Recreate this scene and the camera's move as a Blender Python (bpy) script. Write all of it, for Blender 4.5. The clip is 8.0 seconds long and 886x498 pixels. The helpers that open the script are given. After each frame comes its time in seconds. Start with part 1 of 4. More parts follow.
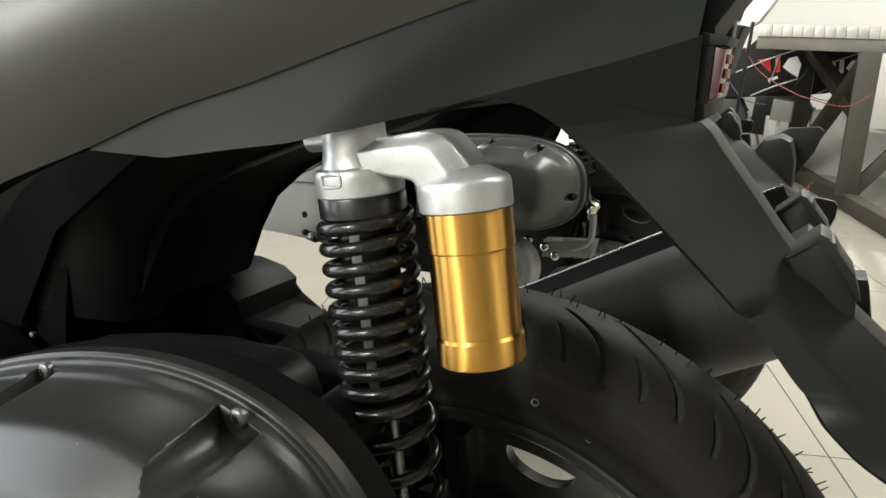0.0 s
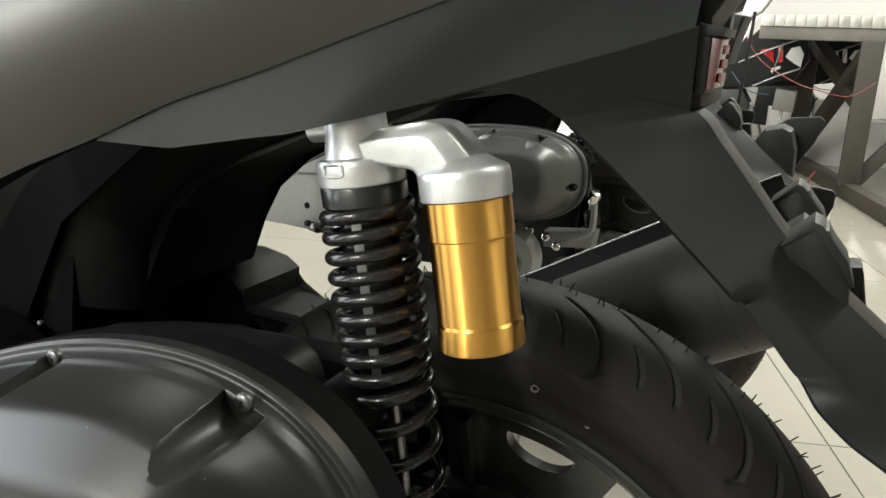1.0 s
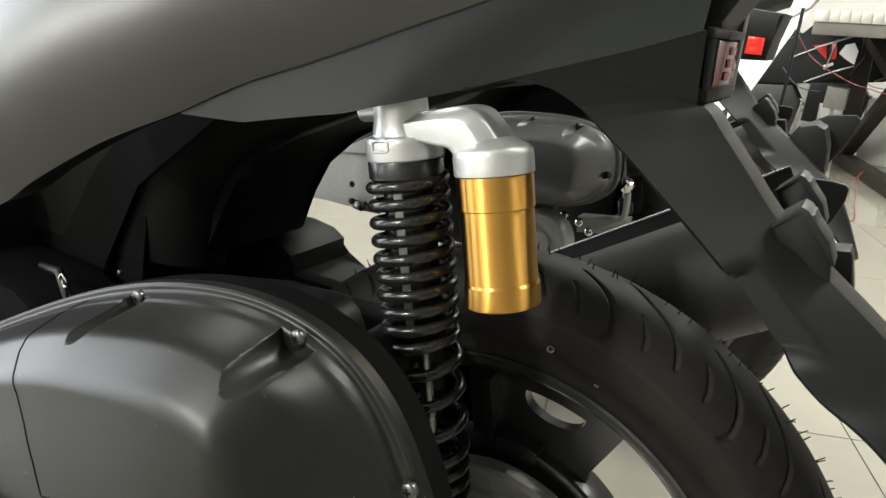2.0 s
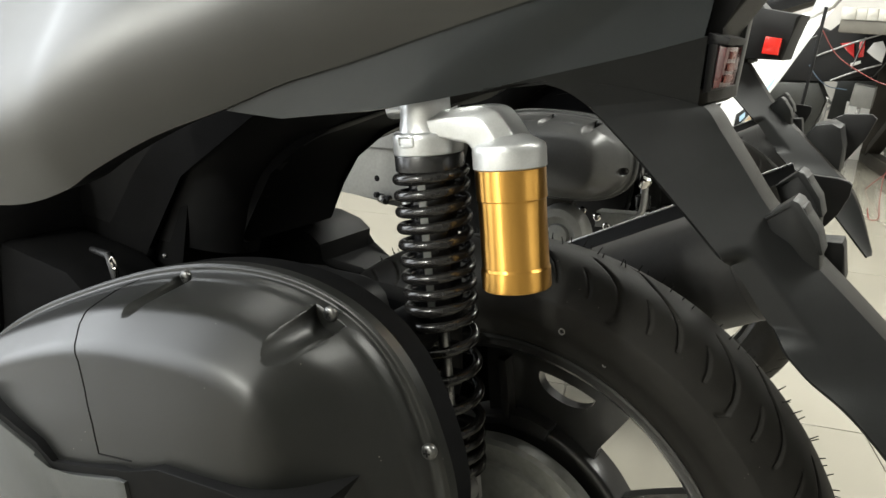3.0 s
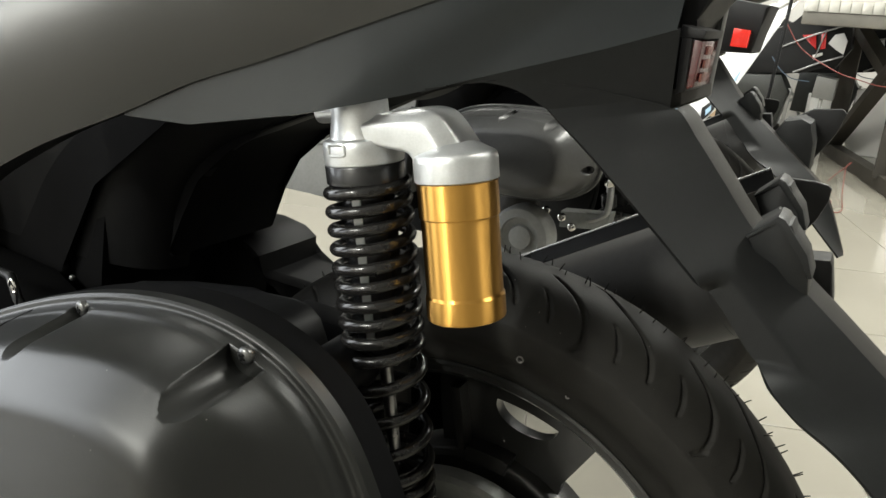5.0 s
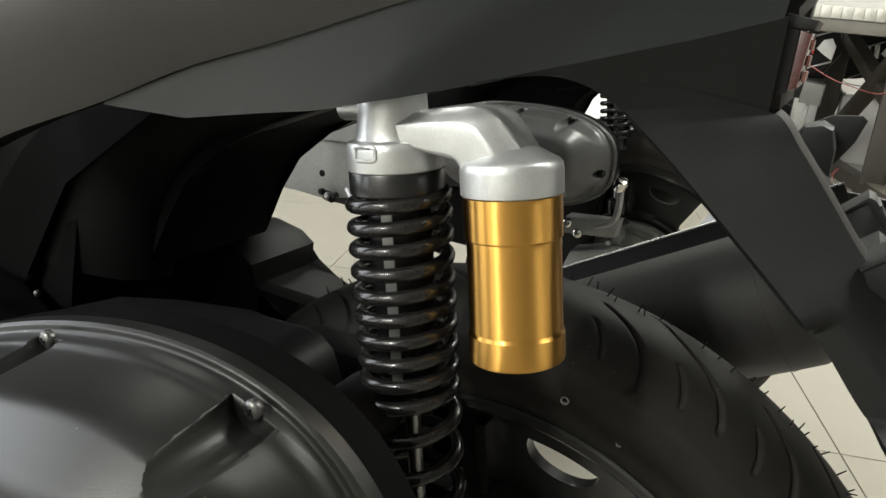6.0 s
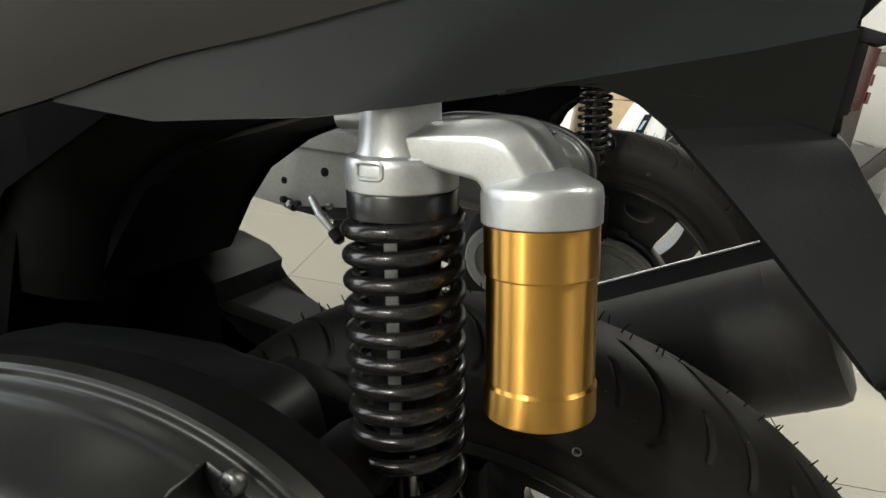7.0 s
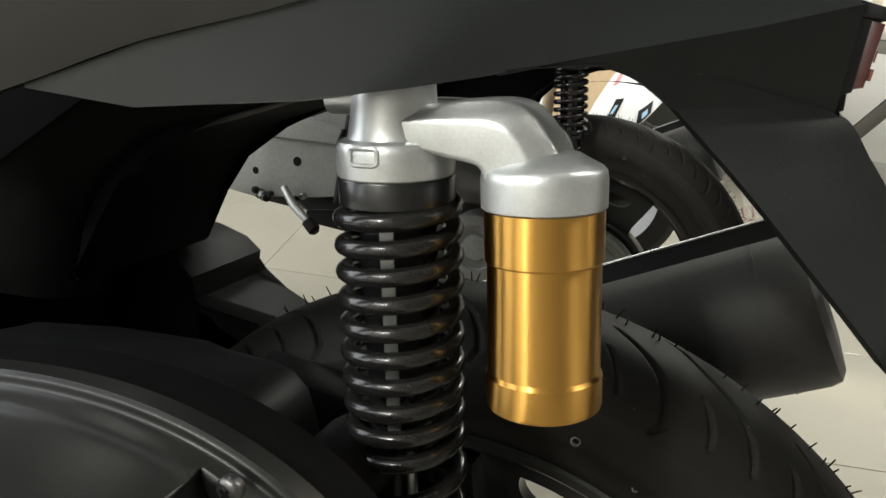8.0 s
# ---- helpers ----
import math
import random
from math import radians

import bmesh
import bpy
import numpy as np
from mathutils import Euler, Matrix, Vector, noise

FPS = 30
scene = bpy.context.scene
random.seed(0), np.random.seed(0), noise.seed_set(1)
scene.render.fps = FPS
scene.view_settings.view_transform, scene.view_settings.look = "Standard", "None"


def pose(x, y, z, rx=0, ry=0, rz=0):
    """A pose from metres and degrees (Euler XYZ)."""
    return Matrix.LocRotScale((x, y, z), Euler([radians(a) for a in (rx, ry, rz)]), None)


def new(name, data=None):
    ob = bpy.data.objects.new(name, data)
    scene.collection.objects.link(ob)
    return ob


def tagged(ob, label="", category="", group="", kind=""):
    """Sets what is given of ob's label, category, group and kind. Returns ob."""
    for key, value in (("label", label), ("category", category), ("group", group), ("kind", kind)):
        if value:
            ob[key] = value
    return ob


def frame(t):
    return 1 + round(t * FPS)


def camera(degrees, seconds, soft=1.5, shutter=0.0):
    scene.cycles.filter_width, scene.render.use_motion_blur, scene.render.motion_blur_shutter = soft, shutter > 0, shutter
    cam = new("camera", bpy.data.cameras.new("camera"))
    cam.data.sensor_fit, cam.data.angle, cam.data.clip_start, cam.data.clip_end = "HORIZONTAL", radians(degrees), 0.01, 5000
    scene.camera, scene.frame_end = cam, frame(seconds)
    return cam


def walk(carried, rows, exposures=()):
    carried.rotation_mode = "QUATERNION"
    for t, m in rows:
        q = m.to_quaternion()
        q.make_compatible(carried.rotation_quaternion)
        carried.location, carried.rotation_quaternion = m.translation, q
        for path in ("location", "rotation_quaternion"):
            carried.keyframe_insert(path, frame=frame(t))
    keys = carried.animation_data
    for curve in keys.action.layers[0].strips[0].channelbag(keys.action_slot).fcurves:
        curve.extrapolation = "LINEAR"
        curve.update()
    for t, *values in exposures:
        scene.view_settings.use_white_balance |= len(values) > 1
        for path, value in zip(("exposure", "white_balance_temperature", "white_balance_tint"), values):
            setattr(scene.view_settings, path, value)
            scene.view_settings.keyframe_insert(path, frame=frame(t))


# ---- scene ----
cam = camera(60.6, 8.0)
PATH = [
    (0.0, 0.1815, -0.4883, 0.7393, 75.06, -2.19, 26.09),
    (0.5, 0.1794, -0.4891, 0.7374, 74.69, -2.49, 26.07),
    (1.0, 0.1855, -0.4944, 0.7397, 74.39, -2.05, 26.23),
    (1.5, 0.2007, -0.5169, 0.7419, 73.67, -2.91, 28.04),
    (3.0, 0.244, -0.5853, 0.7532, 72.77, -3.63, 31.66),
    (3.5, 0.2328, -0.567, 0.7514, 72.19, -4.56, 31.77),
    (4.0, 0.233, -0.5583, 0.7548, 72.32, -3.97, 31.55),
    (4.5, 0.2356, -0.542, 0.7548, 72.4, -3.27, 29.96),
    (6.0, 0.1521, -0.462, 0.7406, 72.08, -5.44, 27.85),
    (6.5, 0.1201, -0.4437, 0.7335, 72.17, -6.52, 27.25),
    (7.0, 0.1031, -0.4236, 0.7317, 73.01, -7.7, 24.84),
    (7.5, 0.0932, -0.4237, 0.7328, 73.33, -7.3, 23.53),
    (8.0, 0.0879, -0.4169, 0.7266, 72.43, -7.3, 22.34),
]
walk(cam, [(t, pose(x, y, z, rx, ry, rz)) for t, x, y, z, rx, ry, rz in PATH],
     exposures=((0.0, 0.12), (2.0, 0.22), (3.0, 0.24), (4.5, 0.20), (6.0, -0.05), (7.0, -0.29), (8.0, -0.21)))

# ---- world and light ----
world = bpy.data.worlds.new("showroom_air")
scene.world = world
world.use_nodes = True
world.node_tree.nodes["Background"].inputs[0].default_value = (0.9, 0.93, 1.0, 1)
world.node_tree.nodes["Background"].inputs[1].default_value = 0.05
CEIL = 3.1
# ceiling lamps added out of view: first two shape highlights, third fills the floor
LIGHTS = [(-1.2, -3.55, 0.06, 1.2, 185), (-2.0, -3.35, 1.3, 1.5, 92), (1.25, 1.1, 0.55, 1.2, 115), (-2.2, 1.6, 0.55, 1.2, 16), (0.3, 2.6, 0.55, 1.2, 52), (-1.4, 3.9, 0.55, 1.2, 55), (1.4, 4.4, 0.55, 1.2, 85),
          (2.8, 2.2, 0.55, 1.2, 26)]      # x, y, width, length, watts


def area_lamp(name, m, sx, sy, watts, colour):
    data = bpy.data.lights.new(name, "AREA")
    data.shape, data.size, data.size_y, data.energy, data.color = "RECTANGLE", sx, sy, watts, colour
    ob = new(name, data)
    ob.matrix_world = m
    return ob


for lx, ly, wide, long, watts in LIGHTS:
    area_lamp("ceiling_fill", pose(lx, ly, CEIL - (0.17 if wide < 0.2 else 0.085), 0, 0, 0), wide, long, watts, (0.97, 0.98, 0.90))
# daylight through the shopfront
WEST = -3.4
WIN_Y0, WIN_Y1, WIN_Z0, WIN_Z1 = -3.6, 0.4, 0.4, 2.95
area_lamp("shopfront_daylight", pose(WEST + 0.02, (WIN_Y0 + WIN_Y1) / 2, (WIN_Z0 + WIN_Z1) / 2, 0, -90, 0), WIN_Z1 - WIN_Z0, WIN_Y1 - WIN_Y0, 215, (0.93, 0.97, 1.0))


# ---- materials ----
def mat(name, base, rough=0.5, metal=0.0, spec=0.5, coat=0.0, coat_rough=0.1, noise_scale=60.0, vary=0.15, bump=0.0, bump_scale=400.0,
        rough_vary=0.08, stretch=(1, 1, 1), dust=0.0, per_object=0.0, aniso=0.0):
    """A procedural surface: base colour broken up at two scales, uneven gloss, fine relief and an optional dust film."""
    m = bpy.data.materials.new(name)
    m.use_nodes = True
    nt = m.node_tree
    nd, ln = nt.nodes, nt.links
    bs = nd["Principled BSDF"]
    co = nd.new("ShaderNodeTexCoord")
    mp = nd.new("ShaderNodeMapping")
    mp.inputs["Scale"].default_value = stretch
    ln.new(co.outputs["Object"], mp.inputs["Vector"])
    n1 = nd.new("ShaderNodeTexNoise")
    n1.inputs["Scale"].default_value, n1.inputs["Detail"].default_value = noise_scale, 6
    n2 = nd.new("ShaderNodeTexNoise")
    n2.inputs["Scale"].default_value, n2.inputs["Detail"].default_value = noise_scale * 0.12, 3
    for n in (n1, n2):
        ln.new(mp.outputs[0], n.inputs["Vector"])
    add = nd.new("ShaderNodeMath")
    add.operation = "ADD"
    ln.new(n1.outputs["Fac"], add.inputs[0])
    ln.new(n2.outputs["Fac"], add.inputs[1])
    mr = nd.new("ShaderNodeMapRange")
    mr.inputs[1].default_value, mr.inputs[2].default_value = 0.6, 1.4
    mr.inputs[3].default_value, mr.inputs[4].default_value = 1 - vary, 1 + vary
    ln.new(add.outputs[0], mr.inputs[0])
    mul = nd.new("ShaderNodeVectorMath")
    mul.operation = "SCALE"
    mul.inputs[0].default_value = base
    ln.new(mr.outputs[0], mul.inputs["Scale"])
    colour = mul.outputs[0]
    if per_object:
        oi = nd.new("ShaderNodeObjectInfo")
        r2 = nd.new("ShaderNodeMapRange")
        r2.inputs[3].default_value, r2.inputs[4].default_value = 1 - per_object, 1 + per_object
        ln.new(oi.outputs["Random"], r2.inputs[0])
        m2 = nd.new("ShaderNodeVectorMath")
        m2.operation = "SCALE"
        ln.new(colour, m2.inputs[0])
        ln.new(r2.outputs[0], m2.inputs["Scale"])
        colour = m2.outputs[0]
    if dust:
        vo = nd.new("ShaderNodeTexVoronoi")
        vo.inputs["Scale"].default_value = 130
        ln.new(co.outputs["Object"], vo.inputs["Vector"])
        lt = nd.new("ShaderNodeMath")
        lt.operation = "LESS_THAN"
        lt.inputs[1].default_value = 0.055
        ln.new(vo.outputs["Distance"], lt.inputs[0])
        n3 = nd.new("ShaderNodeTexNoise")
        n3.inputs["Scale"].default_value = 45
        ln.new(co.outputs["Object"], n3.inputs["Vector"])
        gt = nd.new("ShaderNodeMapRange")
        gt.inputs[1].default_value, gt.inputs[2].default_value, gt.inputs[4].default_value = 0.57, 0.62, dust
        ln.new(n3.outputs["Fac"], gt.inputs[0])
        pr = nd.new("ShaderNodeMath")
        pr.operation = "MULTIPLY"
        ln.new(lt.outputs[0], pr.inputs[0])
        ln.new(gt.outputs[0], pr.inputs[1])
        mx = nd.new("ShaderNodeMix")
        mx.data_type = "RGBA"
        ln.new(pr.outputs[0], mx.inputs["Factor"])
        ln.new(colour, mx.inputs[6])
        mx.inputs[7].default_value = (0.45, 0.42, 0.38, 1)
        colour = mx.outputs[2]
    ln.new(colour, bs.inputs["Base Color"])
    rr = nd.new("ShaderNodeMapRange")
    rr.inputs[1].default_value, rr.inputs[2].default_value = 0.6, 1.4
    rr.inputs[3].default_value, rr.inputs[4].default_value = max(rough - rough_vary, 0.02), min(rough + rough_vary, 1)
    ln.new(add.outputs[0], rr.inputs[0])
    ln.new(rr.outputs[0], bs.inputs["Roughness"])
    bs.inputs["Metallic"].default_value = metal
    bs.inputs["Specular IOR Level"].default_value = spec
    bs.inputs["Coat Weight"].default_value, bs.inputs["Coat Roughness"].default_value = coat, coat_rough
    bs.inputs["Anisotropic"].default_value = aniso
    if aniso:
        bs.inputs["Anisotropic Rotation"].default_value = 0.25
        tg = nd.new("ShaderNodeTangent")
        tg.direction_type, tg.axis = "RADIAL", "Z"
        ln.new(tg.outputs[0], bs.inputs["Tangent"])
    if bump:
        nb = nd.new("ShaderNodeTexNoise")
        nb.inputs["Scale"].default_value, nb.inputs["Detail"].default_value = bump_scale, 4
        ln.new(mp.outputs[0], nb.inputs["Vector"])
        bp = nd.new("ShaderNodeBump")
        bp.inputs["Strength"].default_value, bp.inputs["Distance"].default_value = bump, 0.001
        ln.new(nb.outputs["Fac"], bp.inputs["Height"])
        ln.new(bp.outputs[0], bs.inputs["Normal"])
    return m


def glow(name, colour, strength):
    m = bpy.data.materials.new(name)
    m.use_nodes = True
    bs = m.node_tree.nodes["Principled BSDF"]
    bs.inputs["Base Color"].default_value = (*colour, 1)
    bs.inputs["Emission Color"].default_value = (*colour, 1)
    bs.inputs["Emission Strength"].default_value = strength
    return m


M_GREY = mat("satin_grey_paint", (0.0165, 0.017, 0.0160), 0.50, 0.0, spec=0.60, coat=0.55, coat_rough=0.50, noise_scale=900, vary=0.07, rough_vary=0.02, bump=0.02, bump_scale=1500)
M_PANEL = mat("dark_satin_plastic", (0.0140, 0.0164, 0.0174), 0.32, spec=0.42, noise_scale=300, vary=0.06, bump=0.0, bump_scale=1800, rough_vary=0.015)
M_FENDER = mat("grained_black_plastic", (0.0056, 0.0060, 0.0060), 0.48, spec=0.22, noise_scale=220, vary=0.2, bump=0.12, bump_scale=1500, rough_vary=0.03)
M_COVER = mat("moulded_charcoal_plastic", (0.0060, 0.0063, 0.0056), 0.37, spec=0.31, noise_scale=260, vary=0.12, rough_vary=0.02, bump=0.06, bump_scale=1300, dust=0.4)
M_BLACK = mat("unpainted_black_plastic", (0.0055, 0.0055, 0.0058), 0.46, spec=0.22, noise_scale=120, vary=0.3, bump=0.1, bump_scale=900, rough_vary=0.03)
# black plastic with the cavities' shade put into its colour and low sheen
M_SHADED_BLACK = mat("shaded_black_plastic", (0.0042, 0.0042, 0.0044), 0.7, spec=0.02, noise_scale=80, vary=0.3, rough_vary=0.02)
M_GUARD = mat("dull_black_guard_plastic", (0.0048, 0.0048, 0.0050), 0.5, spec=0.10, noise_scale=80, vary=0.3, bump=0.06, bump_scale=900, rough_vary=0.03)
M_RUBBER = mat("tyre_rubber", (0.0115, 0.0109, 0.0096), 0.58, spec=0.10, noise_scale=90, vary=0.25, bump=0.10, bump_scale=700, dust=0.25, rough_vary=0.03)
# far tyre: dust and the stronger light on it, both put into the colour
M_FARRUBBER = mat("dusty_lit_tyre_rubber", (0.026, 0.0245, 0.022), 0.62, spec=0.2, noise_scale=90, vary=0.3, bump=0.10, bump_scale=700, rough_vary=0.03)
M_WHEEL = mat("gloss_black_alloy", (0.014, 0.014, 0.0135), 0.3, coat=0.25, coat_rough=0.12, noise_scale=200, vary=0.2, spec=0.42, rough_vary=0.02)
M_DRUM = mat("grey_painted_drum", (0.24, 0.245, 0.235), 0.42, 0.5, noise_scale=150, vary=0.2, bump=0.1, bump_scale=600)
M_SPRING = mat("gloss_black_spring_paint", (0.010, 0.0095, 0.009), 0.20, spec=0.32, coat=0.05, coat_rough=0.10, noise_scale=300, vary=0.2, bump=0.05, bump_scale=500, rough_vary=0.03)
M_COLLAR = mat("black_anodised_collar", (0.008, 0.008, 0.008), 0.26, 0.0, spec=0.4, noise_scale=250, vary=0.03, rough_vary=0.004)
M_DAMPER = mat("dark_damper_tube", (0.02, 0.02, 0.021), 0.22, 0.4, noise_scale=200, vary=0.2)
M_ROD = mat("bare_steel_rod", (0.22, 0.22, 0.22), 0.3, 1.0, noise_scale=300, vary=0.2)
M_CAST = mat("silver_painted_casting", (0.46, 0.47, 0.47), 0.36, 0.72, noise_scale=700, vary=0.10, bump=0.08, bump_scale=900)
M_GOLD = mat("brushed_gold_anodising", (0.56, 0.306, 0.074), 0.345, 1.0, noise_scale=9, vary=0.03, rough_vary=0.004, stretch=(1, 1, 8), aniso=1.0)
M_STEEL = mat("zinc_plated_screw", (0.30, 0.30, 0.30), 0.3, 1.0, noise_scale=500, vary=0.3, bump=0.1, bump_scale=900)
M_SCREW = mat("black_zinc_screw", (0.10, 0.10, 0.098), 0.32, 0.9, noise_scale=500, vary=0.3, bump=0.1, bump_scale=900)
M_ALLOY = mat("cast_alloy_case", (0.30, 0.30, 0.295), 0.42, 0.8, noise_scale=200, vary=0.2, bump=0.25, bump_scale=700)
M_MUFFLER = mat("matt_black_muffler", (0.034, 0.0333, 0.0325), 0.55, 0.3, spec=0.25, noise_scale=150, vary=0.15, bump=0.05, bump_scale=900, rough_vary=0.03)
M_DUSTY = mat("dusty_black_plastic", (0.0105, 0.0094, 0.0078), 0.55, spec=0.13, noise_scale=60, vary=0.35, bump=0.12, bump_scale=1500, rough_vary=0.04)
M_CELL = mat("smoked_lamp_cell", (0.22, 0.085, 0.07), 0.25, 0.7, noise_scale=400, vary=0.4)
M_RED = mat("red_lens", (0.05, 0.003, 0.003), 0.14, coat=0.4, coat_rough=0.06, noise_scale=200, vary=0.15)
M_COWL = mat("mid_grey_plastic", (0.20, 0.20, 0.19), 0.42, noise_scale=150, vary=0.15, bump=0.1, bump_scale=700)
M_FARCOVER = mat("grey_moulded_cover", (0.050, 0.050, 0.049), 0.34, 0.2, noise_scale=200, vary=0.15, bump=0.06, bump_scale=900)
M_SIDEWALL = mat("warm_grey_wall_paint", (0.30, 0.29, 0.275), 0.75, noise_scale=2.5, vary=0.06, bump=0.05, bump_scale=120)
M_FRAME = mat("aluminium_window_frame", (0.45, 0.45, 0.45), 0.4, 0.8, noise_scale=20, vary=0.1)
M_REFLECTOR = mat("bright_red_reflector", (0.75, 0.03, 0.02), 0.2, coat=0.5, noise_scale=300, vary=0.1)
M_CHROME = mat("bright_reflector_bowl", (0.75, 0.73, 0.70), 0.12, 1.0, noise_scale=200, vary=0.1)
# dark joints, and solid fillers that paint the shade of slots and recesses
M_SEAM_SHADE = mat("dark_joint_and_gap_shade", (0.003, 0.003, 0.003), 0.7, spec=0.08)
M_CASE = mat("dark_painted_case", (0.034, 0.036, 0.034), 0.36, 0.35, noise_scale=150, vary=0.2, rough_vary=0.03, bump=0.08, bump_scale=600)
M_MARK = mat("pale_mould_mark", (0.10, 0.095, 0.09), 0.6, noise_scale=500, vary=0.3)
M_TILE = mat("cream_glazed_tile", (0.242, 0.227, 0.190), 0.10, noise_scale=3.5, vary=0.05, rough_vary=0.04, per_object=0.03, coat=0.2, coat_rough=0.03)
M_GROUT = mat("grey_grout", (0.30, 0.28, 0.25), 0.8, noise_scale=30, vary=0.2)
M_WALL = mat("white_wall_paint", (0.62, 0.60, 0.57), 0.7, noise_scale=2.5, vary=0.05, bump=0.05, bump_scale=120)
M_CEIL = mat("white_ceiling_paint", (0.55, 0.55, 0.54), 0.8, noise_scale=2.0, vary=0.04)
M_GALV = mat("weathered_steel_frame", (0.028, 0.024, 0.018), 0.6, 0.1, noise_scale=12, vary=0.3, bump=0.1, bump_scale=60)
M_KRAFT = mat("brown_cardboard", (0.46, 0.335, 0.205), 0.75, noise_scale=30, vary=0.12, bump=0.08, bump_scale=300)
M_BEAM = mat("dusty_steel_beam", (0.105, 0.098, 0.082), 0.55, 0.2, noise_scale=12, vary=0.3, bump=0.1, bump_scale=60)
M_DECK = mat("chequered_alloy_deck", (0.40, 0.39, 0.355), 0.4, 0.6, noise_scale=14, vary=0.25, bump=0.1, bump_scale=90)
M_PAPER = mat("white_film", (0.82, 0.82, 0.80), 0.4, noise_scale=9, vary=0.05)
M_CABLE = mat("red_cable", (0.16, 0.028, 0.022), 0.5, noise_scale=50, vary=0.2)
M_REDPAINT = mat("red_bodywork", (0.50, 0.02, 0.02), 0.2, coat=0.7, coat_rough=0.05, noise_scale=20, vary=0.1)
M_WHITEPAINT = mat("white_bodywork", (0.78, 0.78, 0.77), 0.2, coat=0.6, coat_rough=0.05, noise_scale=20, vary=0.04)
M_PINK = mat("faded_red_print", (0.50, 0.22, 0.22), 0.4, noise_scale=20, vary=0.1)
M_HOSE = mat("dull_blue_hose", (0.08, 0.12, 0.17), 0.5, noise_scale=40, vary=0.2)
M_BLUE = mat("blue_print", (0.35, 0.52, 0.68), 0.4, noise_scale=20, vary=0.1)
M_TUBE = glow("lit_tube", (1.0, 0.985, 0.94), 6.0)


# ---- mesh helpers ----
def part(name, bm, material, parent=None, label="", smooth=40.0):
    """Link a bmesh as one mesh object, under a thing or a part where one is given."""
    bmesh.ops.recalc_face_normals(bm, faces=bm.faces)
    me = bpy.data.meshes.new(name)
    bm.to_mesh(me)
    bm.free()
    me.materials.append(material)
    if smooth:
        me.shade_smooth()
        me.set_sharp_from_angle(angle=radians(smooth))
    ob = new(name, me)
    if parent:
        ob.parent = parent
    if label:
        ob["label"] = label
    return ob


def lathe(bm, profile, m=Matrix(), seg=48, closed=False):
    """Turn a profile of (radius, height) about the local z axis."""
    rings = []
    for r, h in profile:
        rings.append([bm.verts.new(m @ Vector((r * math.cos(2 * math.pi * i / seg), r * math.sin(2 * math.pi * i / seg), h))) for i in range(seg)])
    pairs = list(zip(rings, rings[1:])) + ([(rings[-1], rings[0])] if closed else [])
    for a, b in pairs:
        for i in range(seg):
            j = (i + 1) % seg
            bm.faces.new((a[i], a[j], b[j], b[i]))
    if not closed:
        bm.faces.new(rings[0][::-1])
        bm.faces.new(rings[-1])
    return bm


def sweep(bm, points, radius, seg=10, caps=True):
    """A round bar along a line of points; radius may be a list."""
    pts = [Vector(p) for p in points]
    radii = radius if isinstance(radius, (list, tuple)) else [radius] * len(pts)
    rings, side = [], None
    for i, p in enumerate(pts):
        t = (pts[min(i + 1, len(pts) - 1)] - pts[max(i - 1, 0)]).normalized()
        if side is None:
            side = t.orthogonal().normalized()
        side = (side - t * side.dot(t)).normalized()
        up = t.cross(side)
        rings.append([bm.verts.new(p + radii[i] * (math.cos(a) * side + math.sin(a) * up)) for a in (2 * math.pi * k / seg for k in range(seg))])
    for a, b in zip(rings, rings[1:]):
        for i in range(seg):
            j = (i + 1) % seg
            bm.faces.new((a[i], a[j], b[j], b[i]))
    if caps:
        bm.faces.new(rings[0][::-1])
        bm.faces.new(rings[-1])
    return bm


def slab(bm, outline, y0, y1, bevel=0.002, m=Matrix(), yfun=None):
    """A plate with an outline in x and z, from y0 to y1; yfun(x, z) bends it."""
    va = [bm.verts.new((x, y0, z)) for x, z in outline]
    vb = [bm.verts.new((x, y1, z)) for x, z in outline]
    n = len(va)
    fa, fb = bm.faces.new(va), bm.faces.new(vb[::-1])
    for i in range(n):
        j = (i + 1) % n
        bm.faces.new((va[j], va[i], vb[i], vb[j]))
    if bevel:
        edges = [e for e in set(fa.edges) | set(fb.edges)]
        bmesh.ops.bevel(bm, geom=edges, offset=bevel, segments=2, affect="EDGES", profile=0.6)
    for v in bm.verts:
        if yfun:
            v.co.y += yfun(v.co.x, v.co.z)
        v.co = m @ v.co
    return bm


def box(bm, sx, sy, sz, m=Matrix(), bevel=0.0):
    made = bmesh.ops.create_cube(bm, size=1.0)["verts"]
    for v in made:
        v.co = Vector((v.co.x * sx, v.co.y * sy, v.co.z * sz))
    if bevel:
        edges = list({e for v in made for e in v.link_edges})
        made = list({v for f in bmesh.ops.bevel(bm, geom=edges, offset=bevel, segments=2, affect="EDGES", profile=0.6)["faces"] for v in f.verts} | {v for v in made if v.is_valid})
    for v in made:
        v.co = m @ v.co
    return bm


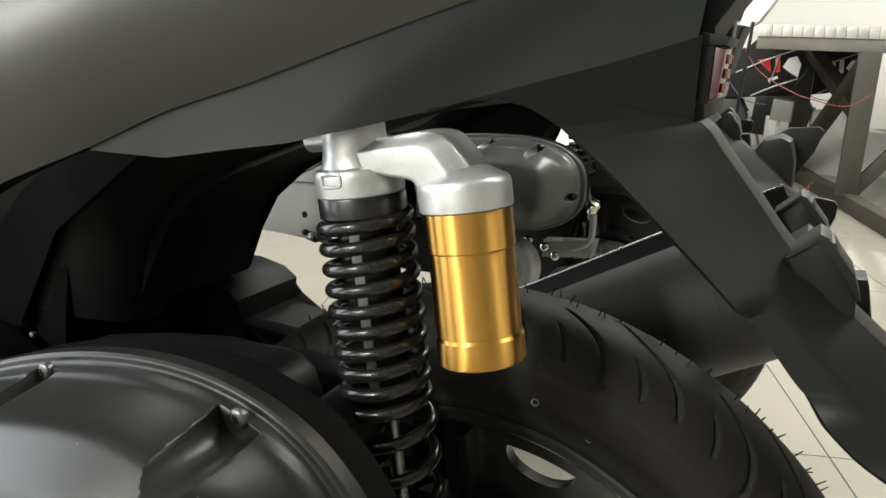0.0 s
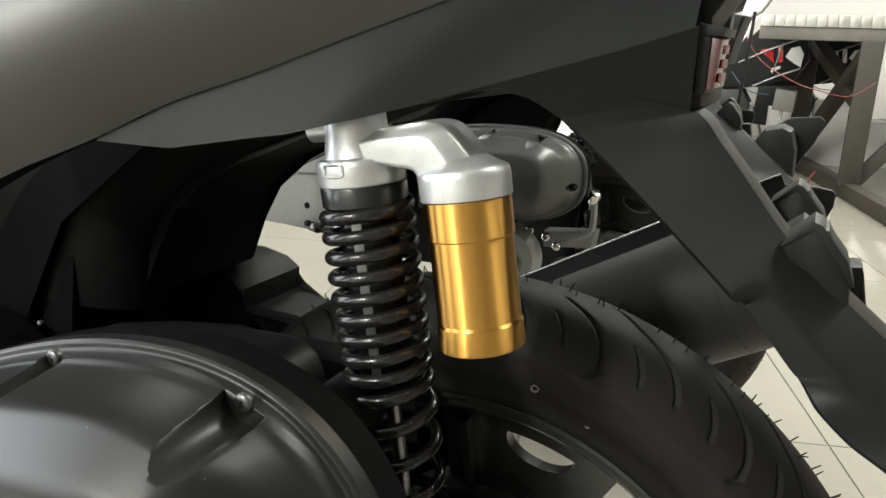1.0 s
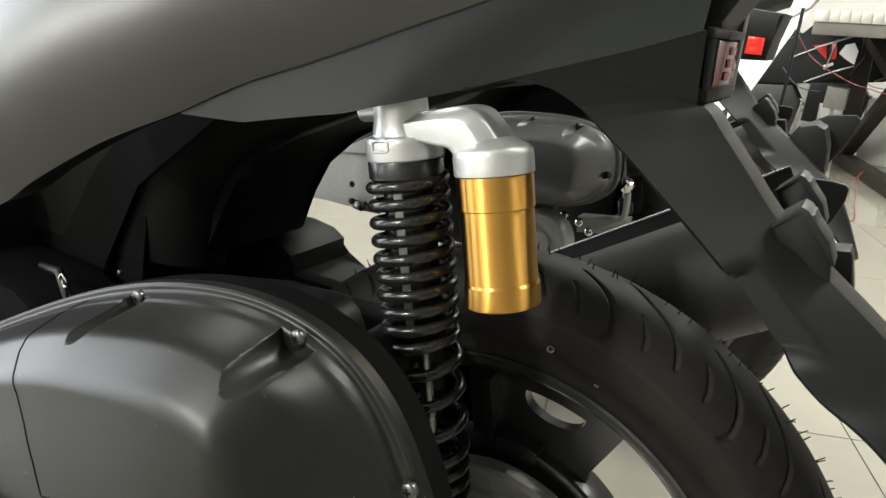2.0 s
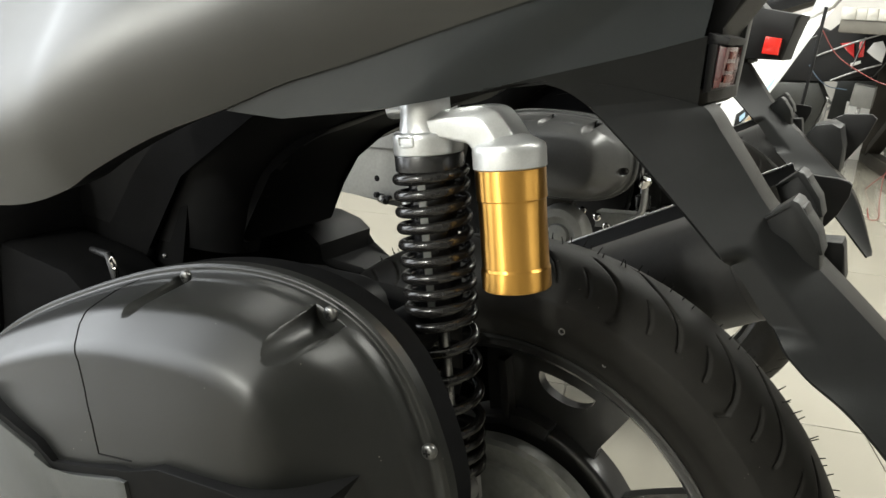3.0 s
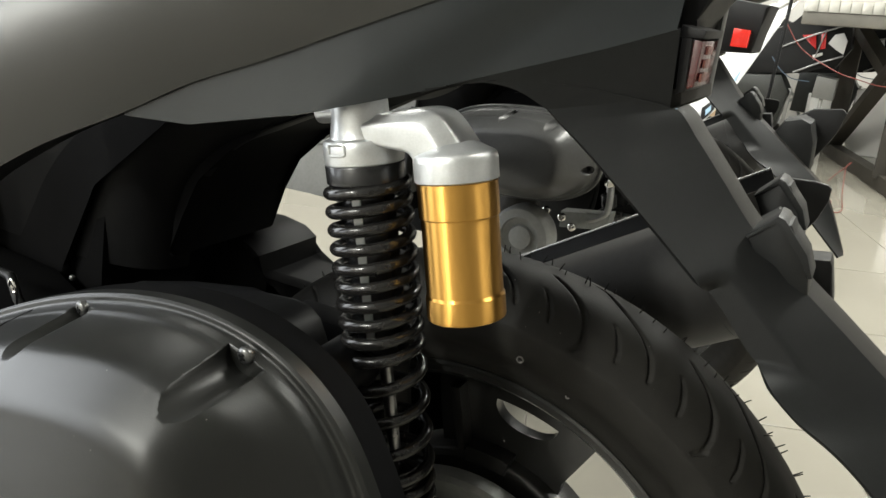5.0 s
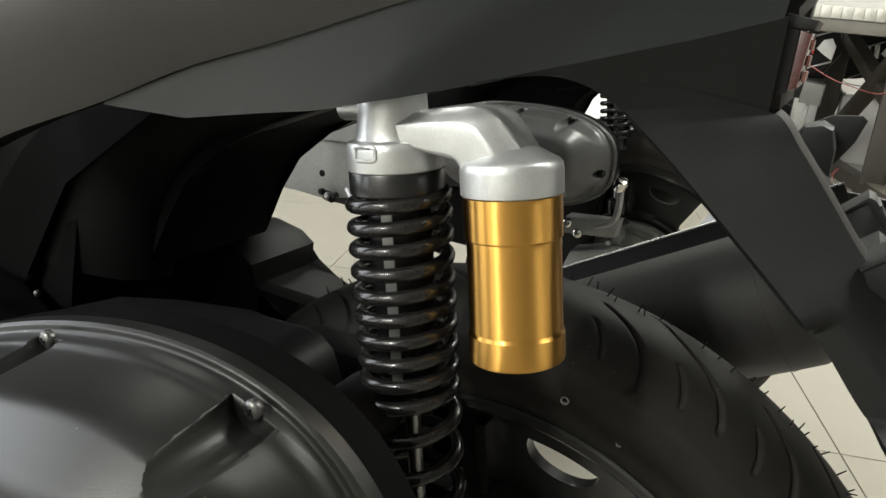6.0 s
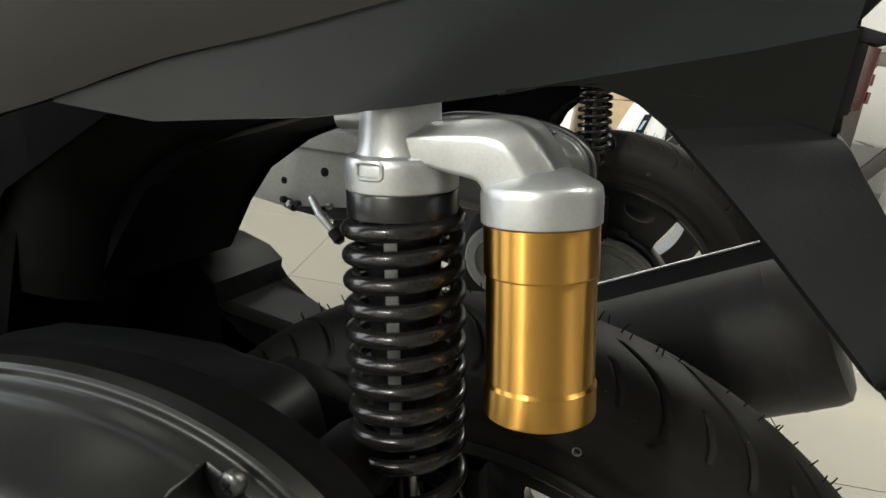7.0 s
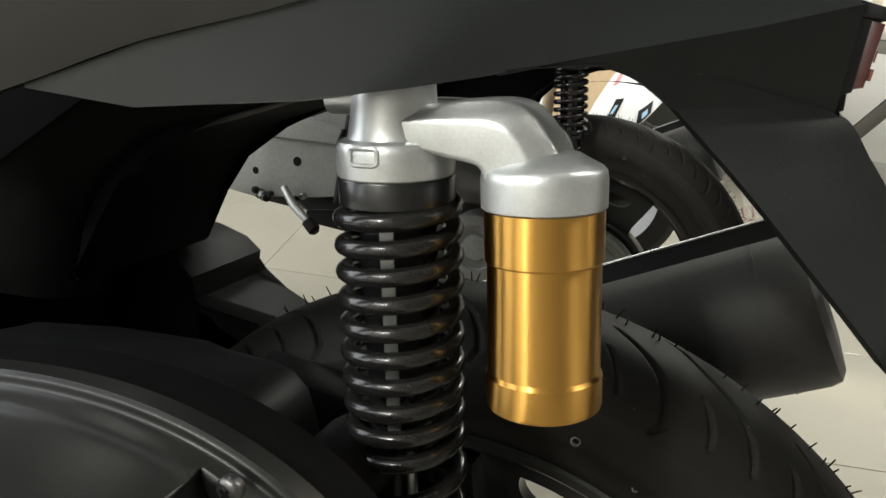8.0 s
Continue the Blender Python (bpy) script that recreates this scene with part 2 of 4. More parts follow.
def sheet(bm, fn, nu, nv, thick=0.003):
    """A shell with thickness from fn(u, v) -> point, u and v from 0 to 1; the back is set off along the normal."""
    front = [[Vector(fn(i / nu, j / nv)) for j in range(nv + 1)] for i in range(nu + 1)]
    back = []
    for i in range(nu + 1):
        row = []
        for j in range(nv + 1):
            du = front[min(i + 1, nu)][j] - front[max(i - 1, 0)][j]
            dv = front[i][min(j + 1, nv)] - front[i][max(j - 1, 0)]
            n = du.cross(dv)
            row.append(front[i][j] + (n.normalized() * thick if n.length > 1e-12 else Vector()))
        back.append(row)
    A = [[bm.verts.new(p) for p in r] for r in front]
    B = [[bm.verts.new(p) for p in r] for r in back]
    for i in range(nu):
        for j in range(nv):
            bm.faces.new((A[i][j], A[i + 1][j], A[i + 1][j + 1], A[i][j + 1]))
            bm.faces.new((B[i][j], B[i][j + 1], B[i + 1][j + 1], B[i + 1][j]))
    for i in range(nu):
        bm.faces.new((A[i][0], B[i][0], B[i + 1][0], A[i + 1][0]))
        bm.faces.new((A[i][nv], A[i + 1][nv], B[i + 1][nv], B[i][nv]))
    for j in range(nv):
        bm.faces.new((A[0][j], A[0][j + 1], B[0][j + 1], B[0][j]))
        bm.faces.new((A[nu][j], B[nu][j], B[nu][j + 1], A[nu][j + 1]))
    return bm


def curve_at(points, s):
    """A smooth line through points, at s from 0 to 1 (Catmull-Rom)."""
    n = len(points) - 1
    k = min(int(s * n), n - 1)
    f = s * n - k
    p = [Vector(points[max(0, min(n, k + i))]) for i in (-1, 0, 1, 2)]
    return 0.5 * ((2 * p[1]) + (p[2] - p[0]) * f + (2 * p[0] - 5 * p[1] + 4 * p[2] - p[3]) * f * f + (3 * p[1] - p[0] - 3 * p[2] + p[3]) * f ** 3)


def frame_along(a, d, x=(1, 0, 0)):
    """A pose at a whose z axis runs along d."""
    z = Vector(d).normalized()
    xx = (Vector(x) - z * z.dot(Vector(x))).normalized()
    yy = z.cross(xx)
    return Matrix.Translation(a) @ Matrix((xx, yy, z)).transposed().to_4x4()


def smoothstep(a, b, x):
    t = max(0.0, min(1.0, (x - a) / (b - a)))
    return t * t * (3 - 2 * t)


TO_Y = Matrix.Rotation(radians(90), 4, "X")      # turns a lathe's axis to the scooter's left side (-y)


# ---- the room ----
def tube_light(x, y, wide, long):
    base = tagged(new("unseen_ceiling_light"), "unseen white ceiling light with a lit diffuser, added for the lighting", "ceiling light", "showroom ceiling lights")
    drop = 0.085 if wide < 0.2 else 0.0
    base.location = (x, y, CEIL - drop)
    part("housing", box(bmesh.new(), wide + 0.05, long + 0.06, 0.05 + drop, pose(0, 0, -0.025 + drop / 2), 0.006), M_WHITEPAINT, base)
    part("diffuser", box(bmesh.new(), wide, long, 0.012, pose(0, 0, -0.056), 0.003), M_TUBE, base, "lit diffuser")


def room():
    x0, x1, y0, y1 = WEST, 4.6, -4.4, 6.6
    for nm, sx, sy, px, py, mt in (("wall_south", x1 - x0 + 0.4, 0.2, (x0 + x1) / 2, y0 - 0.1, M_WALL), ("wall_north", x1 - x0 + 0.4, 0.2, (x0 + x1) / 2, y1 + 0.1, M_WALL),
                                   ("wall_east", 0.2, y1 - y0, x1 + 0.1, (y0 + y1) / 2, M_SIDEWALL)):
        tagged(part(nm, box(bmesh.new(), sx, sy, CEIL, pose(px, py, CEIL / 2)), mt, smooth=0), "plain painted showroom wall", "wall", kind="structure")
    b = bmesh.new()
    for ya, yb, za, zb in ((y0, WIN_Y0, 0, CEIL), (WIN_Y1, y1, 0, CEIL), (WIN_Y0, WIN_Y1, 0, WIN_Z0), (WIN_Y0, WIN_Y1, WIN_Z1, CEIL)):
        box(b, 0.2, yb - ya, zb - za, pose(x0 - 0.1, (ya + yb) / 2, (za + zb) / 2))
    tagged(part("wall_west", b, M_SIDEWALL, smooth=0), "painted showroom wall with a wide shopfront window", "wall", kind="structure")
    win = tagged(new("window_1"), "wide aluminium-framed shopfront window", "window", kind="structure")
    win.location = (x0 - 0.1, (WIN_Y0 + WIN_Y1) / 2, (WIN_Z0 + WIN_Z1) / 2)
    wy, wz = WIN_Y1 - WIN_Y0, WIN_Z1 - WIN_Z0
    for zz in (-wz / 2 + 0.03, wz / 2 - 0.03):
        part("window_frame", box(bmesh.new(), 0.08, wy, 0.06, pose(0, 0, zz), 0.004), M_FRAME, win)
    for k in range(5):
        part("mullion", box(bmesh.new(), 0.08, 0.06, wz - 0.12, pose(0, -wy / 2 + 0.03 + k * (wy - 0.06) / 4, 0), 0.004), M_FRAME, win)
    tagged(part("ceiling", box(bmesh.new(), x1 - x0 + 0.4, y1 - y0 + 0.4, 0.1, pose((x0 + x1) / 2, (y0 + y1) / 2, CEIL + 0.05)), M_CEIL, smooth=0),
           "plain white showroom ceiling", "ceiling", kind="structure")
    floor = tagged(part("floor", box(bmesh.new(), x1 - x0, y1 - y0, 0.1, pose((x0 + x1) / 2, (y0 + y1) / 2, -0.0535)), M_GROUT, smooth=0),
                   "glossy cream tiled showroom floor with thin joints", "floor", kind="structure")
    for lx, ly, wide, long, watts in LIGHTS:
        tube_light(lx, ly, wide, long)
    return floor, (x0, x1, y0, y1)


# ---- the scooter ----
def taper(x):
    """How far out the tail's left side stands (y), narrowing towards the rear."""
    if x > -0.15:
        return -0.216 + 0.585 * (x + 0.151)
    t = max(0.0, (x + 0.42) / 0.27)
    return -0.2154 - 0.585 * (0.135 - 0.27 * (t ** 3 - t ** 4 / 2))


CREASE = [(-0.34, 0.595), (-0.29, 0.602), (-0.255, 0.616), (-0.232, 0.634), (-0.192, 0.661), (-0.151, 0.682), (-0.116, 0.702), (-0.079, 0.718),
          (-0.037, 0.738), (0.017, 0.763), (0.075, 0.789), (0.128, 0.812)]
LOW_EDGE = [(-0.151, 0.681), (-0.117, 0.6785), (-0.062, 0.6885), (-0.030, 0.697), (-0.006, 0.7045), (0.020, 0.7140), (0.060, 0.7275), (0.085, 0.7360), (0.124, 0.7510)]
TAIL_SEAM = [(-0.004, 0.7075), (0.030, 0.7145), (0.067, 0.7150), (0.095, 0.7110), (0.124, 0.7040)]
COVER = (-0.2407, 0.3729, 0.44, 0.3087, 0.1585, 2.526)      # middle x, z, turn, half length, half height, squareness
FAR_COVER = (-0.140, 0.526, 0.04, 0.153, 0.079, 2.6)
COVER_JOINT = [(-0.23, 0.5444), (-0.2423, 0.5359), (-0.2307, 0.5346), (-0.2243, 0.5271), (-0.2132, 0.5221), (-0.2013, 0.5121), (-0.1903, 0.4959), (-0.1805, 0.475), (-0.1743, 0.4547), (-0.1563, 0.4586), (-0.1389, 0.4623)]
WELLS = [((-0.172, -0.2385, 0.562), (-0.14, -1.0, -0.14), 0.0108), ((-0.039, -0.2385, 0.569), (-0.05, -1.0, -0.10), 0.0132), ((0.0395, -0.2385, 0.500), (0.0, -1.0, -0.05), 0.0085)]      # screw seat, way out, radius
FAR_WELLS = [((-0.140, -0.2385, 0.5935), (-0.14, -1.0, -0.10), 0.0070), ((-0.060, -0.2385, 0.5915), (-0.05, -1.0, -0.10), 0.0080), ((-0.004, -0.2385, 0.520), (0.0, -1.0, -0.05), 0.0070)]
SECTION = [(0.0, -0.230), (0.0014, -0.2322), (0.0045, -0.2324), (0.0058, -0.2335), (0.0072, -0.2420), (0.0090, -0.2440), (0.0165, -0.2800), (0.0385, -0.3060), (0.080, -0.3145), (0.159, -0.3180)]


def cover_rho(x, z, shape):
    """Where a point lies between the middle (0) and the egg-shaped outline (1) of the cover."""
    cx, cz, turn, a, b, p = shape
    dx, dz = x - cx, z - cz
    c, s = math.cos(turn), math.sin(turn)
    u, v = abs(dx * c + dz * s) / a, abs(-dx * s + dz * c) / b
    return (u ** p + v ** p) ** (1 / p)


def cover_ring(rho, n, shape):
    """The outline drawn in to a share rho, as n points (x, z)."""
    cx, cz, turn, half_a, half_b, p = shape
    c, s = math.cos(turn), math.sin(turn)
    out = []
    for i in range(n):
        a = 2 * math.pi * i / n
        ca, sa = math.cos(a), math.sin(a)
        k = rho / (abs(ca / half_a) ** p + abs(sa / half_b) ** p) ** (1 / p)
        u, v = k * ca, k * sa
        out.append((cx + u * c - v * s, cz + u * s + v * c))
    return out


def section_y(s):
    for (sa, ya), (sb, yb) in zip(SECTION, SECTION[1:]):
        if s <= sb:
            return ya + (yb - ya) * (s - sa) / (sb - sa)
    return SECTION[-1][1]


def cover_y(x, z, shape):
    """The outer face of the transmission cover: a flange with a lip, a steep band, a slanted band, a flat face, and wells for the screws."""
    s = max(0.0, (1 - cover_rho(x, z, shape)) * shape[4]) / (0.92 - 0.30 * smoothstep(-0.16, -0.03, x) * (1 - smoothstep(-0.03, 0.05, x)))
    w = 0.0006 + 0.16 * max(0.0, s - 0.009)
    y = sum(section_y(max(0.0, s + w * k / 3)) for k in (-3, -2, -1, 0, 1, 2, 3)) / 7
    # towards the rear the bands melt into one round flank
    k = smoothstep(-0.048, 0.012, x) if s > 0.009 else 0.0
    y += k * (-0.2440 - 0.072 * (1 - math.exp(-max(0.0, s - 0.009) / 0.040)) - y)
    return y


def transmission_cover(root, material=None, fine=True):
    bm = bmesh.new()
    n = 1000 if fine else 420
    shape = COVER if fine else FAR_COVER
    insets = [0.0, 0.0004, 0.0008, 0.0012] + [0.0016 + 0.0005 * k for k in range(26)] + [0.0150 + 0.0013 * k for k in range(19)] + [0.040 + 0.005 * k for k in range(9)] + [0.088, 0.100, 0.114, 0.132, 0.1555]
    rings = [[bm.verts.new((x, -0.222, z)) for x, z in cover_ring(1.0, n, shape)]]
    for s in (q for q in insets if q < shape[4] - 0.002):
        rings.append([bm.verts.new((x, cover_y(x, z, shape), z)) for x, z in cover_ring(1 - s / shape[4], n, shape)])
    for a, b in zip(rings, rings[1:]):
        for i in range(n):
            j = (i + 1) % n
            bm.faces.new((a[i], a[j], b[j], b[i]))
    bm.faces.new(rings[0])
    bmesh.ops.remove_doubles(bm, verts=rings[-1], dist=0.0004)
    holes = [e for e in bm.edges if e.is_boundary and all(v.co.y < -0.2 for v in e.verts)]
    if holes:
        bmesh.ops.holes_fill(bm, edges=holes)
    cover = part("transmission_cover", bm, material or M_COVER, root, "charcoal grained plastic transmission cover with recessed screws", 38)
    cutter = bmesh.new()
    wells = WELLS if fine else FAR_WELLS
    for seat, way, r in wells:
        lathe(cutter, [(r, 0.0), (r, 0.09), (r * 1.02, 0.12)], frame_along(seat, way), 40)
    tool = part("well_cutter", cutter, M_SEAM_SHADE)
    cut = cover.modifiers.new("wells", "BOOLEAN")
    cut.object, cut.operation, cut.solver = tool, "DIFFERENCE", "EXACT"
    bpy.context.view_layer.update()
    shaped = bpy.data.meshes.new_from_object(cover.evaluated_get(bpy.context.evaluated_depsgraph_get()))
    cover.modifiers.clear()
    cover.data = shaped
    shaped.materials.clear()
    shaped.materials.append(material or M_COVER)
    bpy.data.objects.remove(tool)
    for k, (seat, way, r) in enumerate(wells):
        m = frame_along(seat, way)
        b = lathe(bmesh.new(), [(0.0045, -0.002), (0.0052, 0.0004), (0.0051, 0.0014), (0.0045, 0.0024), (0.0032, 0.0031), (0.0015, 0.0034)], m, 24)
        sc = part("screw", b, M_SCREW, cover, "dark zinc cross-head screw")
        # dark bars on the head paint the shade of its cross recess
        b = bmesh.new()
        for ang in (20, 110):
            box(b, 0.0046, 0.0011, 0.0010, m @ pose(0, 0, 0.0032, 0, 0, ang + 40 * k))
        part("cross_shade", b, M_SEAM_SHADE, sc)
    # the joint between the cover's front and rear mouldings
    if not fine:
        return cover
    line = COVER_JOINT
    pts = []
    for (xa, za), (xb, zb) in zip(line, line[1:]):
        for k in range(16):
            x, z = xa + (xb - xa) * k / 16, za + (zb - za) * k / 16
            pts.append((x, cover_y(x, z, shape) + 0.0002, z))
    part("moulding_joint", sweep(bmesh.new(), pts, 0.0007, 6), M_SEAM_SHADE, cover)
    return cover


def wheel(root, rubber=None):
    """The rear wheel at its axle: rim with pierced spokes, tyre with tread, brake drum."""
    A = pose(0.0012, 0, 0.2828) @ TO_Y
    rim = part("rear_wheel", lathe(bmesh.new(), [(0.2050, 0.0340), (0.2050, 0.0310), (0.2020, 0.0295), (0.1965, 0.0285), (0.1945, 0.025), (0.1900, 0.020), (0.1885, 0.010), (0.1885, -0.010), (0.1900, -0.020), (0.1965, -0.0285), (0.2050, -0.0310),
                                               (0.2050, -0.0340), (0.2080, -0.0340), (0.2080, 0.0340)], A, 120, True), M_WHEEL, root, "gloss black cast alloy rear wheel with pierced spokes", 30)
    # spokes: each a wide web with a half-round hole under the rim
    def web():
        bm = bmesh.new()

        def loop(pts):
            vs = [bm.verts.new((r * math.cos(radians(t)), r * math.sin(radians(t)), -0.001)) for r, t in pts]
            for i in range(len(vs)):
                bm.edges.new((vs[i], vs[(i + 1) % len(vs)]))
        outer = [(0.1915, 26 - 47 * k / 24) for k in range(25)]
        outer += [(0.1850 - 0.0034 * k, -20.6 - 0.03 * k - 0.6 * max(0, k - 16)) for k in range(20)]
        outer += [(0.1165, -24 + 55 * k / 24) for k in range(25)]
        outer += [(0.1204 + 0.0034 * k, 30.0 - 0.20 * k) for k in range(20)]
        loop(outer)
        hole = [(0.1680, 8.8 - 19.2 * k / 14) for k in range(15)]
        hole += [(0.1680 - 0.0205 * math.sin(math.pi * k / 24) ** 0.8, -0.8 - 9.8 * math.cos(math.pi * k / 24)) for k in range(1, 24)]
        loop(hole)
        bmesh.ops.triangle_fill(bm, use_beauty=True, edges=bm.edges[:])
        top = bm.faces[:]
        made = bmesh.ops.extrude_face_region(bm, geom=top)
        for v in made["geom"]:
            if isinstance(v, bmesh.types.BMVert):
                v.co.z = -0.013
        return bm
    def arc(r, t):
        return (0.0012 + r * math.cos(radians(t)), 0.2828 + r * math.sin(radians(t)))
    for k in range(5):
        turn = 78.8 + 72 * k
        bm = web()
        bm.transform(A @ Matrix.Rotation(radians(turn), 4, "Z"))
        spoke = part("spoke", bm, M_WHEEL, rim, "gloss black spoke with a half-round hole", 30)
        part("spoke_rib", slab(bmesh.new(), [arc(0.119, turn + 17.0), arc(0.150, turn + 17.6), arc(0.176, turn + 18.2), arc(0.176, turn + 21.2), arc(0.150, turn + 20.8), arc(0.119, turn + 20.4)], -0.013, 0.004, 0.0030), M_WHEEL, spoke)
        part("hub_pad", slab(bmesh.new(), [arc(0.1130, turn - 2.0 + 3.6 * q) for q in range(6)] + [arc(0.1262, turn + 16.0 - 3.6 * q) for q in range(6)], -0.0165, 0.004, 0.0016), M_WHEEL, spoke)
    part("hub", lathe(bmesh.new(), [(0.085, -0.026), (0.116, -0.026), (0.1205, -0.022), (0.1205, 0.008), (0.1190, 0.0115), (0.1175, 0.0125), (0.1125, 0.0125), (0.1110, 0.010), (0.090, 0.008)], A, 96), M_WHEEL, rim)
    # tyre
    b = bmesh.new()
    half = [(0.2893 - 0.0297 * (k / 64) ** 2.6, 0.050 * k / 64) for k in range(65)]
    half += [(0.2585, 0.0505), (0.2550, 0.0510), (0.2460, 0.0512), (0.2375, 0.0496), (0.2300, 0.0440), (0.2232, 0.0385), (0.2150, 0.0355), (0.2085, 0.0335), (0.2065, 0.0290)]
    prof = [(r, -y) for r, y in half[:0:-1]] + half
    ng = 1440
    rings = []
    for r, y in prof:
        ring = []
        for i in range(ng):
            th = 360 * i / ng
            d = 0.0
            if r > 0.2590:
                d = max(tread_depth(th, y * 1.31), tread_depth(th + 5.6, -y * 1.31) if y < -0.017 else 0.0)
            a = radians(th)
            rr = r - d
            ring.append(b.verts.new(A @ Vector((rr * math.cos(a), rr * math.sin(a), y * (1 - d * 0.6)))))
            if ring[-1].co.z < 0:      # flattened where it stands on the floor
                ring[-1].co.z = 0.0
        rings.append(ring)
    for p, q in zip(rings, rings[1:]):
        for i in range(ng):
            j = (i + 1) % ng
            b.faces.new((p[i], p[j], q[j], q[i]))
    for i in range(ng):
        j = (i + 1) % ng
        b.faces.new((rings[-1][i], rings[-1][j], rings[0][j], rings[0][i]))
    tyre = part("tyre", b, rubber or M_RUBBER, rim, "black road tyre with curved tread grooves", 50)
    for th, r, rad in ((79.7, 0.2375, 0.0025), (69.8, 0.2242, 0.0016)):
        m = A @ pose(r * math.cos(radians(th)), r * math.sin(radians(th)), 0.0496 if r > 0.23 else 0.0385)
        b = lathe(bmesh.new(), [(rad - 0.0006, -0.0030), (rad - 0.0006, 0.0009), (rad + 0.0003, 0.0009), (rad + 0.0003, -0.0030)], m, 24, True)
        part("mould_mark", b, M_MARK, tyre, "pale round mould mark on the sidewall")
    b = bmesh.new()
    rnd = random.Random(4)
    for k in range(210):
        th = radians(1.72 * k + rnd.uniform(-1, 1))
        y = rnd.choice((-0.012, -0.016, -0.020, -0.006, -0.010, -0.024, -0.014)) + rnd.uniform(-0.003, 0.003)
        r = 0.2893 - 0.0297 * (abs(y) / 0.050) ** 2.6
        p = Vector((r * math.cos(th), r * math.sin(th), y))
        ln = rnd.uniform(0.003, 0.0075)
        tip = p + Vector((math.cos(th) + rnd.uniform(-.5, .5), math.sin(th) + rnd.uniform(-.5, .5), rnd.uniform(-.3, .3))).normalized() * ln
        sweep(b, [A @ (p * 0.995), A @ ((p + tip) / 2), A @ tip], [0.0006, 0.0005, 0.0004], 5)
    tagged(part("rubber_hairs", b, M_RUBBER, tyre, "thin moulding hairs"), kind="stuff")
    # brake drum and its backing plate
    drum = part("brake_plate", lathe(bmesh.new(), [(0.02, 0.02), (0.106, 0.020), (0.1105, 0.026), (0.1105, 0.040), (0.1075, 0.0445), (0.101, 0.0445), (0.099, 0.0415), (0.090, 0.0415), (0.088, 0.046), (0.030, 0.052), (0.012, 0.054)], A, 96),
                M_DRUM, rim, "grey painted brake drum plate", 30)
    return rim


GROOVE = [(-0.0165, 15.5), (-0.0115, 12.2), (0.008, 8.4), (0.025, 4.2), (0.035, 2.2), (0.048, 0.5), (0.0575, -0.2), (0.064, 0.9)]


def groove_turn(y):
    """How far the long grooves have swung round the tyre at a distance from the crown."""
    for (ya, ta), (yb, tb) in zip(GROOVE, GROOVE[1:]):
        if y <= yb:
            return ta + (tb - ta) * (y - ya) / (yb - ya)
    return GROOVE[-1][1]


def tread_depth(th, y):
    """Depth of the tyre's grooves: long curved ones, every second with a hook at the shoulder, and short ones between."""
    depth = 0.0
    for off, y_in, y_out, width, deep in ((49.5, 0.004, 0.0645, 0.62, 0.0030), (61.0, -0.0165, 0.0545, 0.62, 0.0030), (55.2, 0.030, 0.0560, 0.48, 0.0022), (66.4, 0.030, 0.0560, 0.48, 0.0022)):
        if not y_in <= y <= y_out:
            continue
        f = (y - y_in) / (y_out - y_in)
        a = (th - off - groove_turn(y)) % 22.5
        a = min(a, 22.5 - a)
        w = width * (0.35 + 0.65 * math.sin(math.pi * min(1, f * 0.92 + 0.05)) ** 0.6)
        if off == 49.5 and y > 0.056:
            w *= 1.5
        depth = max(depth, deep * (1 - smoothstep(w * 0.25, w * 1.1, a)) * smoothstep(0, 0.06, f) * (1 - smoothstep(0.93, 1.0, f)))
    return depth


AX_B, AX_D = Vector((-0.0064, -0.1226, 0.420)), Vector((-0.1511, -0.0217, 0.9883))
COILS = [-0.006, 0.0035, 0.0155, 0.0270, 0.0474, 0.0715, 0.0947, 0.1148, 0.1275, 0.1396, 0.1520, 0.1644, 0.1766, 0.1891, 0.2012, 0.2130, 0.2246, 0.2300]


